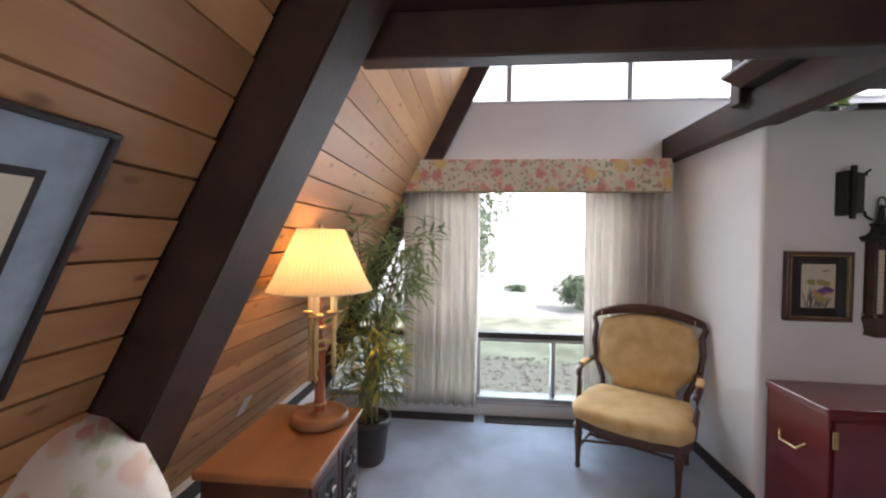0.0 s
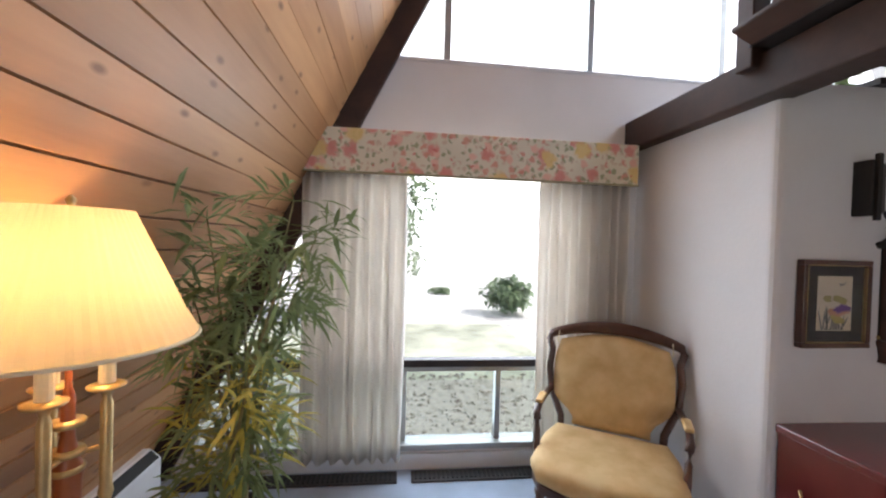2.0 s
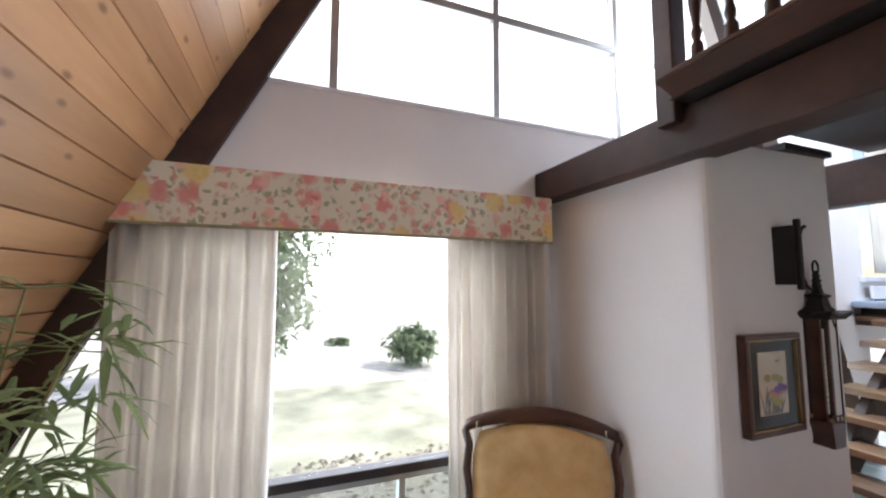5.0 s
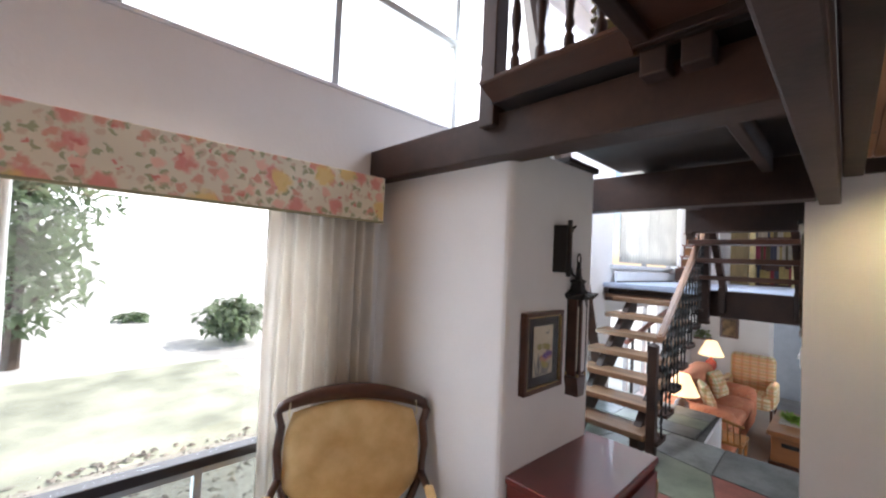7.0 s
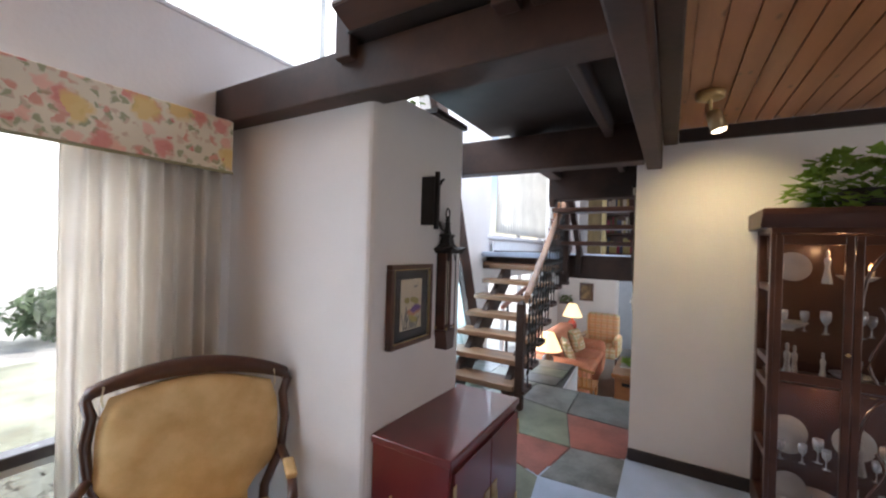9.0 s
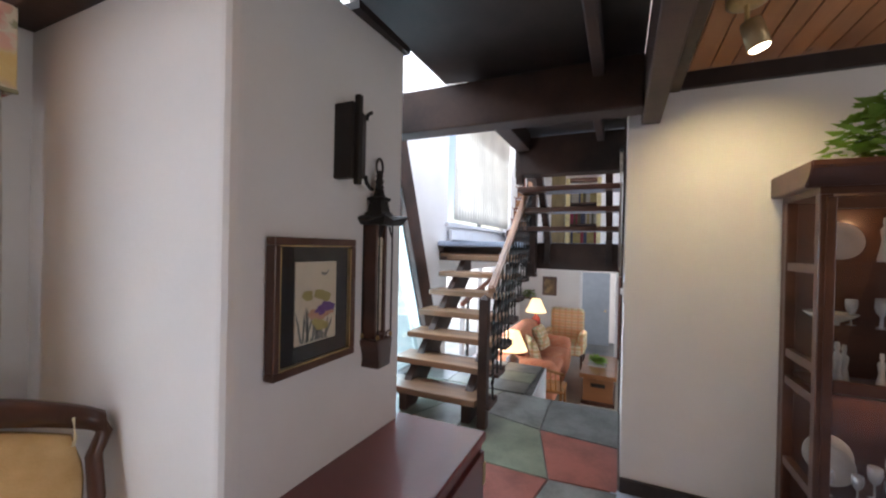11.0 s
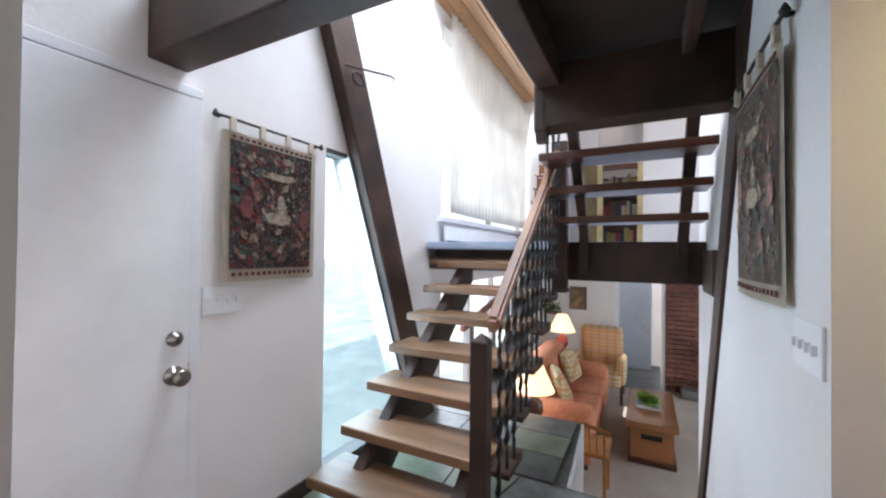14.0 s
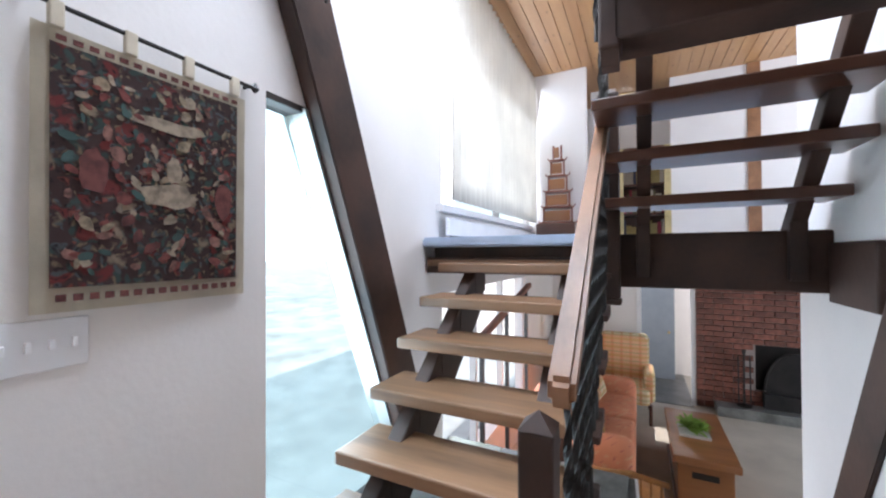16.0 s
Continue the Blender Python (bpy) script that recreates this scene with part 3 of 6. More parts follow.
g = part("pane", prism([(-0.3, 2.68), (3.73, 2.68), (2.0, 6.6), (1.7, 6.6)], "y", Y + 0.055, Y + 0.06), GLASS, cl)
g.visible_shadow = False
sw = thing("window_3", (4.1, Y, 0.1), "slanted sidelight window beside the entrance", "window")
sw["kind"] = "structure"
part("head", box(3.81, 4.03, Y + 0.0, Y + 0.1, 1.985, 2.02, 0.004), BLACKTRIM, sw)
part("slanted_jamb", prism([(3.975, 2.0), (4.005, 2.0), (4.785, 0.1), (4.735, 0.1)], "y", Y - 0.015, Y + 0.1), METALGREY, sw)
part("sill", box(3.81, 4.8, Y - 0.015, Y + 0.1, 0.10, 0.22, 0.004), BLACKTRIM, sw)
g = part("pane", prism([(3.81, 0.2), (3.81, 2.0), (3.99, 2.0), (4.75, 0.2)], "y", Y + 0.055, Y + 0.06), FROST, sw)
g.visible_shadow = False
lw = thing("window_4", (6.4, Y, 1.75), "landing window behind a white sheer curtain", "window")
lw["kind"] = "structure"
for x in (5.22, 6.5, 7.78):
    part("mullion", box(x - 0.02, x + 0.02, Y + 0.03, Y + 0.09, 1.75, 3.45, 0.004), METALGREY, lw)
part("sill", box(5.12, 7.56, Y - 0.05, Y + 0.1, 1.70, 1.75, 0.004), PAINT, lw)
lv = thing("window_5", (6.3, Y, -0.2), "low living room window beneath the landing", "window")
lv["kind"] = "structure"
for x in (5.22, 5.9, 6.6, 7.38):
    part("mullion", box(x - 0.02, x + 0.02, Y + 0.03, Y + 0.09, -0.2, 1.15, 0.004), PAINT, lv)

# ---- fireplace ----
fp = bmesh.new()
box(9.0, 9.135, 0.86, 1.5, -0.62, 1.3, bm=fp)
box(9.0, 9.135, 0.1, 0.86, 0.25, 1.3, bm=fp)
box(9.0, 9.135, 0.1, 0.86, -0.62, -0.34, bm=fp)
structure("wall_fireplace", fp, MORTAR, "red brick chimney breast")
structure("wall_firebox", box(9.10, 9.138, 0.1, 0.86, -0.34, 0.25), SOOT, "sooty fireplace opening")
structure("hearth", box(8.72, 8.96, 0.1, 1.3, -0.62, -0.50, 0.006), SLATE, "dark slate hearth")
screen = thing("fire_screen", (8.93, 0.45, -0.34), "black arched fire screen in the fireplace", "fire screen")
part("arch", tube([(8.95, 0.45 + 0.33 * math.cos(a), -0.30 + 0.5 * math.sin(a)) for a in [math.pi * i / 14 for i in range(15)]], 0.012), IRON, screen)
part("mesh_panel", prism([(0.45 + 0.32 * math.cos(math.pi * i / 14), -0.32 + 0.5 * math.sin(math.pi * i / 14)) for i in range(15)], "x", 8.948, 8.952), SOOT, screen)
part("foot", box(8.86, 8.96, 0.1, 0.8, -0.5, -0.32), SOOT, screen)
tools = thing("fire_irons", (8.88, 1.0, -0.5), "dark fire tools on a stand", "fire tools")
part("stand", lathe((8.88, 1.0, -0.5), [(0.08, 0), (0.08, 0.015), (0.012, 0.03), (0.012, 0.65), (0.02, 0.66), (0.02, 0.7)], 12), IRON, tools)
for dy in (-0.06, 0.0, 0.06):
    part("tool", rod((8.85, 1.0 + dy, -0.45), (8.87, 1.0 + dy, 0.13), 0.008), IRON, tools)

# ---- doors ----
def knob(parent, x, y, z, m=CHROME, r=0.03):
    bm = lathe((0, 0, 0), [(r * 1.15, 0), (r * 1.15, 0.008), (r * 0.45, 0.012), (r * 0.45, 0.03), (r, 0.045), (r * 1.05, 0.06), (r * 0.8, 0.072), (0.002, 0.075)], 18)
    return part("knob", spread(bm, Matrix.Translation((x, y, z)) @ pose(0, 0, 0, 90)), m, parent, "dull nickel knob", True)


door = thing("door_1", (2.65, Y, FLOOR_HI), "white painted flush entrance door, closed", "door")
door["kind"] = "structure"
part("leaf", box(2.345, 3.073, Y - 0.035, Y - 0.004, FLOOR_HI + 0.01, 2.01, 0.003), PAINT, door)
part("casing", box(3.078, 3.12, Y - 0.022, Y - 0.003, FLOOR_HI, 2.02, 0.003), PAINT, door)
part("casing_head", box(2.345, 3.12, Y - 0.022, Y - 0.003, 2.022, 2.06, 0.003), PAINT, door)
knob(door, 3.02, Y - 0.034, 0.966)
bm = spread(lathe((0, 0, 0), [(0.028, 0), (0.028, 0.012), (0.018, 0.016), (0.018, 0.028), (0.002, 0.03)], 18), Matrix.Translation((3.02, Y - 0.034, 1.10)) @ pose(0, 0, 0, 90))
part("deadbolt", bm, CHROME, door, "", True)
part("strike", box(3.074, 3.079, Y - 0.03, Y - 0.01, 0.93, 1.0), BRASS, door)
door2 = thing("door_2", (9.9, 1.95, -0.62), "blue-grey passage door beyond the living room, ajar", "door")
door2["kind"] = "structure"
part("leaf", box(10.0, 10.04, 1.66, 2.40, -0.60, 1.02, 0.003), BLUEDOOR, door2)
part("handle", rod((9.99, 1.74, 0.15), (9.95, 1.74, 0.15), 0.02), BRASS, door2)
for y in (2.165, 1.515):
    structure("trim_passage", box(8.985, 9.0, y - 0.03, y + 0.03, -0.62, 1.06), PAINT, "white door casing")
structure("floor_passage", box(8.9, 10.4, 1.52, 2.16, -0.619, -0.612), SLATE, "dark slate passage floor")

# ---- curtains and valance ----
def curtain(name, x0, x1, y, z0, z1, folds, depth, m, label, seed=1):
    rr = random.Random(seed)
    bm = bmesh.new()
    n, rows = folds * 10, 10
    ph = [rr.uniform(-0.8, 0.8) for _ in range(folds + 2)]
    grid = []
    for j in range(rows + 1):
        v = j / rows
        line = []
        for i in range(n + 1):
            u = i / n
            k = int(u * folds)
            w = math.sin(u * folds * 6.2832 + ph[k] * (0.4 + 0.3 * v) + 0.25 * math.sin(v * 2 + k))
            line.append(bm.verts.new((x0 + (x1 - x0) * u + 0.006 * math.sin(v * 5 + u * 30), y + depth * w * (0.75 + 0.35 * (1 - v)), z0 + (z1 - z0) * v)))
        grid.append(line)
    for a, b in zip(grid, grid[1:]):
        for i in range(n):
            bm.faces.new((a[i], a[i + 1], b[i + 1], b[i]))
    ob = link(name, bm, m, True)
    so = ob.modifiers.new("thick", "SOLIDIFY")
    so.thickness = 0.002
    return tagged(ob, label, "curtain", "window curtains")


curtain("curtain", -0.632, 0.01, 3.274, 0.10, 1.97, 8, 0.034, CURTAIN, "cream pleated curtain drawn to the window's side", 2)
curtain("curtain", 0.88, 1.50, 3.274, 0.10, 1.97, 9, 0.034, CURTAIN, "cream pleated curtain gathered beside the white wall", 5)
curtain("sheer_curtain", 5.2, 7.54, 3.27, 1.78, 3.52, 24, 0.018, SHEER, "white sheer curtain across the landing window", 7)
val = thing("valance", (0.46, 3.2, 1.93), "cream valance box covered in red and yellow floral cloth", "valance")
part("front", box(-0.63, 1.515, 3.205, 3.22, 1.907, 2.175, 0.005), FLORAL, val)
part("side", box(-0.63, -0.615, 3.221, 3.30, 1.907, 2.175, 0.003), FLORAL, val)
part("side", box(1.50, 1.515, 3.221, Y - 0.003, 1.907, 2.175, 0.003), FLORAL, val)
part("welt", box(-0.632, 1.517, 3.198, 3.21, 1.90, 1.914, 0.004), mat("olive_welt", (0.33, 0.31, 0.19), 0.9), val, "olive welt along the hem")
lamp_rail = thing("curtain_rail", (0.45, 3.278, 1.97), "hidden white curtain rail", "curtain rail")
part("rail", box(-0.61, 1.495, 3.272, 3.284, 1.97, 1.99), PAINT, lamp_rail)

# ---- heater, vents, outlet ----
heat = thing("baseboard_heater", (-1.4, 2.2, 0.0), "white baseboard heater along the foot of the sloping wall", "heater")
part("casing", prism([(-1.56, 0.02), (-1.33, 0.02), (-1.33, 0.25), (-1.385, 0.30), (-1.45, 0.30)], "y", 1.23, 3.13, 0.004), PAINT, heat)
part("slot", prism([(-1.383, 0.290), (-1.340, 0.252), (-1.329, 0.258), (-1.372, 0.298)], "y", 1.25, 3.11), IRON, heat, "dark outlet slot")
part("foot", box(-1.5, -1.37, 1.24, 3.12, 0.0, 0.02), BLACKTRIM, heat)


def vent(x0, x1, y0, y1, z):
    v = thing("floor_vent", ((x0 + x1) / 2, (y0 + y1) / 2, z), "dark brown slotted floor vent", "vent", "floor vents")
    part("frame", box(x0, x1, y0, y1, z, z + 0.012, 0.003), BLACKTRIM, v)
    n = int((x1 - x0) / 0.03)
    for i in range(n):
        x = x0 + 0.02 + i * (x1 - x0 - 0.04) / n
        part("slat", box(x, x + 0.014, y0 + 0.02, y1 - 0.02, z + 0.012, z + 0.018), IRON, v)


vent(-1.3, -0.01, 3.19, 3.31, 0.0)
vent(0.08, 1.0, 3.19, 3.31, 0.0)
vent(3.18, 3.62, 3.1, 3.22, FLOOR_HI)
structure("trim_window_base", box(-1.35, 1.6, Y - 0.02, Y - 0.002, 0.0, 0.10), PAINT, "pale window base")
out = thing("wall_outlet", (roof_x(0.57), 2.03, 0.57), "white wall outlet on the boards", "outlet")
part("plate", spread(box(-0.004, 0.004, -0.035, 0.035, -0.055, 0.055, 0.003), Matrix.Translation((roof_x(0.57) + 0.006, 2.03, 0.57)) @ pose(0, 0, 0, 0, 26.5, 0)), PAINT, out)
for dz in (-0.022, 0.022):
    part("socket", spread(box(-0.002, 0.003, -0.015, 0.015, -0.013, 0.013), Matrix.Translation((roof_x(0.57 + dz) + 0.012, 2.03, 0.57 + dz)) @ pose(0, 0, 0, 0, 26.5, 0)), WAX, out)

# ---- lamp table and lamp ----
tb = thing("side_cabinet", (-0.76, 1.54, 0), "cherry-topped side cabinet with dark carved doors", "cabinet")
part("top", box(-0.985, -0.545, 1.25, 1.835, 0.65, 0.68, 0.008), CHERRY, tb, "polished cherry top")
part("body", box(-0.965, -0.575, 1.27, 1.815, 0.08, 0.65, 0.004), WALNUT, tb)
for sx in (-0.955, -0.605):
    for sy in (1.28, 1.785):
        part("foot", lathe((sx + 0.01, sy + 0.01, 0), [(0.015, 0), (0.024, 0.02), (0.018, 0.05), (0.028, 0.08)], 10), WALNUT, tb)
for y0 in (1.285, 1.548):
    d = part("door", box(-0.575, -0.56, y0, y0 + 0.25, 0.11, 0.635, 0.004), WALNUT, tb)
    part("panel_frame", box(-0.56, -0.553, y0 + 0.03, y0 + 0.22, 0.15, 0.60, 0.003), BLACKTRIM, d)
    for k in range(3):
        c = (-0.553, y0 + 0.125, 0.22 + k * 0.15)
        bm = bmesh.new()
        for q in range(8):
            a = q * math.pi / 4
            rod((c[0], c[1] + 0.02 * math.cos(a), c[2] + 0.02 * math.sin(a)), (c[0] + 0.004, c[1] + 0.07 * math.cos(a), c[2] + 0.06 * math.sin(a)), 0.012, 0.004, 6, bm)
        part("carving", bm, CHROME, d, "pale carved rosette")

LX, LY, LZ = -0.70, 1.68, 0.68
tl = thing("table_lamp", (LX, LY, LZ), "lit candlestick table lamp with a pleated cream shade", "lamp")
part("base", lathe((LX, LY, LZ), [(0.115, 0), (0.128, 0.012), (0.126, 0.035), (0.112, 0.045), (0.10, 0.036), (0.04, 0.034), (0.03, 0.05)], 28), RAILWOOD, tl, "", True)
part("stem", lathe((LX, LY, LZ), [(0.026, 0.03), (0.024, 0.06), (0.026, 0.09), (0.022, 0.1), (0.023, 0.30), (0.027, 0.33), (0.02, 0.35), (0.012, 0.40), (0.012, 0.48), (0.006, 0.5), (0.005, 0.86)], 18), mat("lamp_red_wood", (0.36, 0.11, 0.04), 0.35), tl, "reddish turned stem", True)
for z in (0.075, 0.325, 0.36, 0.42):
    part("collar", lathe((LX, LY, LZ + z), [(0.028, 0), (0.03, 0.006), (0.028, 0.012)], 18), BRASS, tl, "brass collar", True)
for k in range(3):
    a = 0.6 + k * 2.094
    cx, cy = LX + 0.06 * math.cos(a), LY + 0.06 * math.sin(a)
    arm = part("candle_arm", lathe((cx, cy, LZ + 0.19), [(0.004, 0), (0.012, 0.02), (0.006, 0.04), (0.014, 0.07), (0.011, 0.09), (0.012, 0.26), (0.008, 0.275), (0.012, 0.29), (0.034, 0.296), (0.036, 0.302), (0.018, 0.306)], 14), BRASS, tl, "brass candle arm", True)
    part("candle", lathe((cx, cy, LZ + 0.497), [(0.015, 0), (0.015, 0.10), (0.004, 0.104)], 12), WAX, arm, "ivory candle sleeve")
    part("bracket", rod((LX, LY, LZ + 0.36), (cx, cy, LZ + 0.36), 0.006), BRASS, arm)
bm = bmesh.new()
rings = []
for z, r in ((1.545, 0.102), (1.48, 0.13), (1.40, 0.166), (1.33, 0.196), (1.275, 0.226)):
    rings.append([bm.verts.new((LX + (r + 0.0022 * (k % 2)) * math.cos(6.28319 * k / 120), LY + (r + 0.0022 * (k % 2)) * math.sin(6.28319 * k / 120), z)) for k in range(120)])
for a, b in zip(rings, rings[1:]):
    for k in range(120):
        bm.faces.new((a[k], a[(k + 1) % 120], b[(k + 1) % 120], b[k]))
part("shade", bm, SHADE, tl, "pleated cream shade lit from inside")
part("shade_trim", tube([(LX + 0.227 * math.cos(6.28319 * k / 48), LY + 0.227 * math.sin(6.28319 * k / 48), 1.276) for k in range(49)], 0.004, 6), WAX, tl)
part("finial", lathe((LX, LY, 1.54), [(0.006, 0), (0.022, 0.006), (0.006, 0.012), (0.01, 0.022), (0.002, 0.032)], 12), BRASS, tl, "brass finial", True)

# ---- sofa corner with floral cushion, picture on the slope ----
st = thing("floral_settee", (-0.85, 0.70, 0), "settee in pale floral cloth under the sloping wall", "sofa")
part("seat", box(-1.12, -0.5, 0.1, 0.95, 0.18, 0.545, 0.05), FLORAL, st)
part("arm", box(-1.0, -0.55, 0.96, 1.10, 0.2, 0.58, 0.05), FLORAL, st)
for sx in (-1.05, -0.56):
    for sy in (0.16, 0.9):
        part("leg", rod((sx, sy, 0), (sx, sy, 0.2), 0.02, 0.028), WALNUT, st)
tagged(link("throw_pillow", pillow(-1.02, 0.87, 0.755, 0.66, 0.48, 0.26, pose(0, 0, 0, -24, 10, -34).to_3x3()), PALEFLORAL, True), "plump white cushion with pink and green flowers", "pillow")

up = Matrix.Translation((roof_x(1.44), 0.385, 1.44)) @ pose(0, 0, 0, 0, 26.565, 0)
fr = thing("framed_print", (roof_x(1.44), 0.385, 1.44), "framed print with a blue-grey mount on the sloping boards", "picture")
for y0, y1, z0, z1 in ((-0.32, 0.32, 0.286, 0.30), (-0.32, 0.32, -0.30, -0.286), (-0.32, -0.306, -0.286, 0.286), (0.306, 0.32, -0.286, 0.286)):
    part("frame", spread(box(0.004, 0.026, y0, y1, z0, z1, 0.003), up), BLACKTRIM, fr)
part("mount", spread(box(0.004, 0.014, -0.306, 0.306, -0.286, 0.286), up), BLUEMAT, fr)
part("inner_line", spread(box(0.014, 0.016, -0.225, 0.225, -0.20, 0.20), up), BLACKTRIM, fr)
pr = part("print", spread(box(0.016, 0.018, -0.21, 0.21, -0.185, 0.185), up), PAPER, fr)
bm = bmesh.new()
for k in range(5):
    rod((0.019, -0.02 + 0.018 * k, -0.05), (0.019, 0.03 + 0.02 * k, 0.10 + 0.015 * k), 0.004, 0.002, 5, bm)
part("brush_strokes", spread(bm, up), IRON, pr)

# ---- potted bamboo ----
bb = thing("potted_bamboo", (-0.72, 2.56, 0), "tall thin bamboo plant with some yellowed leaves in a dark pot", "plant")
part("pot", lathe((-0.72, 2.56, 0), [(0.10, 0), (0.11, 0.02), (0.135, 0.24), (0.15, 0.26), (0.15, 0.30), (0.135, 0.30), (0.13, 0.26), (0.02, 0.255)], 24), POT, bb, "", True)
part("soil", lathe((-0.72, 2.56, 0.255), [(0.13, 0), (0.12, 0.014), (0.02, 0.02)], 16), SOIL, bb)
rb = random.Random(11)
green, yellow = bmesh.new(), bmesh.new()


def leaf(bm, p, d, ln, w):
    d = d.normalized()
    s = d.cross(Vector((rb.uniform(-0.4, 0.4), rb.uniform(-0.4, 0.4), 1))).normalized() * w
    droop = Vector((0, 0, -0.25 * ln))
    v = [bm.verts.new(q) for q in (p, p + d * ln * 0.35 + s, p + d * ln * 0.35 + Vector((0, 0, 0.004)), p + d * ln * 0.35 - s, p + d * ln * 0.75 + s * 0.6 + droop * 0.4, p + d * ln * 0.75 - s * 0.6 + droop * 0.4, p + d * ln + droop)]
    for f in ((0, 1, 2), (0, 2, 3), (1, 4, 2), (2, 4, 5), (2, 5, 3), (4, 6, 5)):
        bm.faces.new([v[i] for i in f])


for c in range(8):
    a = c * 0.9
    x, y = -0.72 + 0.05 * math.cos(a), 2.56 + 0.05 * math.sin(a)
    lean = Vector((rb.uniform(-0.06, 0.34), rb.uniform(-0.36, 0.16), 1.0))
    top = rb.uniform(1.0, 1.42)
    pts = [Vector((x, y, 0.26)) + Vector((lean.x * (s ** 1.6), lean.y * (s ** 1.6), s)) * 1.0 for s in [top * i / 9 for i in range(10)]]
    part("cane", tube(pts, 0.010, 6, None, 0.003), CANE, bb)
    for i in range(2, 10):
        for k in range(4):
            az = rb.uniform(0, 6.283)
            tw = Vector((math.cos(az), math.sin(az), rb.uniform(-0.1, 0.5)))
            q = pts[i] + tw * rb.uniform(0.05, 0.2)
            target = yellow if (pts[i].z < 0.95 and rb.random() < 0.5) else green
            tube([pts[i], (pts[i] + q) / 2 + Vector((0, 0, 0.01)), q], 0.002, 4, green)
            for _ in range(6):
                leaf(target, q + Vector([rb.uniform(-0.03, 0.03) for _ in range(3)]), tw + Vector([rb.uniform(-0.9, 0.9) for _ in range(3)]), rb.uniform(0.09, 0.16), rb.uniform(0.007, 0.012))
part("foliage", green, LEAF, bb)
part("foliage", yellow, LEAFY, bb, "yellowing leaves")

# ---- armchair ----
ch = thing("armchair", (0, 0, 0), "wide carved walnut armchair in worn yellow damask", "armchair")
seat = bmesh.new()
outl = [(-0.34, -0.18), (-0.29, -0.29), (-0.15, -0.335), (0, -0.35), (0.15, -0.335), (0.29, -0.29), (0.34, -0.18), (0.33, 0.08), (0.29, 0.24), (-0.29, 0.24), (-0.33, 0.08)]
rail = prism(outl, "z", 0.31, 0.365, 0.006)
part("seat_rail", rail, WALNUT, ch)
levels = [(0.366, 0.99), (0.38, 1.02), (0.42, 1.03), (0.45, 0.99), (0.468, 0.88), (0.478, 0.6), (0.482, 0.25)]
rings = [[seat.verts.new((x * s, (y + 0.04) * s - 0.04, z)) for x, y in outl] for z, s in levels]
for a, b in zip(rings, rings[1:]):
    for i in range(len(outl)):
        seat.faces.new((a[i], a[(i + 1) % len(outl)], b[(i + 1) % len(outl)], b[i]))
seat.faces.new(rings[-1])
seat.faces.new(rings[0])
part("seat", seat, YELLOW, ch, "", True)
def back_y(z):
    return 0.24 + 0.16 * (z - 0.40)
stile_l = [(-0.26, back_y(0.32), 0.32), (-0.27, back_y(0.5), 0.5), (-0.335, back_y(0.66), 0.66), (-0.35, back_y(0.80), 0.80), (-0.34, back_y(0.92), 0.92), (-0.36, back_y(0.985), 0.985), (-0.345, back_y(1.02), 1.03)]
part("back_stile", tube(stile_l, 0.02, 8), WALNUT, ch, "", True)
part("back_stile", tube([(-x, y, z) for x, y, z in stile_l], 0.02, 8), WALNUT, ch, "", True)
cr = bmesh.new()
for i in range(21):
    t = i / 20
    x = -0.36 + 0.72 * t
    z = 1.02 + 0.088 * math.sin(math.pi * t) ** 0.8
    h = 0.034 + 0.014 * math.sin(math.pi * t)
    yy = back_y(z)
    ring = [cr.verts.new(q) for q in ((x, yy - 0.022, z - h), (x, yy + 0.022, z - h), (x, yy + 0.026, z), (x, yy + 0.014, z + h * 0.6), (x, yy - 0.014, z + h * 0.6), (x, yy - 0.026, z))]
    if i:
        for k in range(6):
            cr.faces.new((prev[k], prev[(k + 1) % 6], ring[(k + 1) % 6], ring[k]))
    else:
        cr.faces.new(ring)
    prev = ring
cr.faces.new(prev)
part("crest_rail", cr, WALNUT, ch, "carved walnut crest rail", True)
bk = bmesh.new()
gridp = {}
for s in (0, 1):
    for i in range(15):
        for j in range(13):
            u, v = i / 7 - 1, j / 12
            z = 0.46 + v * (0.515 + 0.075 * math.cos(u * 1.4))
            half = 0.205 + 0.115 * min(1, max(0, (v - 0.12) * 5)) - 0.03 * max(0, v - 0.8) * 5
            puff = 0.028 * (max(0, 1 - u ** 4) * max(0, 1 - (2 * v - 1) ** 4)) ** 0.5 + 0.007 * math.sin(8.5 * u + 2 * v) * math.sin(15 * v + 0.6)
            gridp[s, i, j] = bk.verts.new((u * half, back_y(z) + (-puff - 0.006 if s == 0 else puff * 0.5 + 0.012), z))
for s in (0, 1):
    for i in range(14):
        for j in range(12):
            bk.faces.new((gridp[s, i, j], gridp[s, i + 1, j], gridp[s, i + 1, j + 1], gridp[s, i, j + 1]))
for i in range(14):
    for j in (0, 12):
        bk.faces.new((gridp[0, i, j], gridp[0, i + 1, j], gridp[1, i + 1, j], gridp[1, i, j]))
for j in range(12):
    for i in (0, 14):
        bk.faces.new((gridp[0, i, j], gridp[0, i, j + 1], gridp[1, i, j + 1], gridp[1, i, j]))
part("backrest", bk, YELLOW, ch, "worn yellow damask back panel", True)
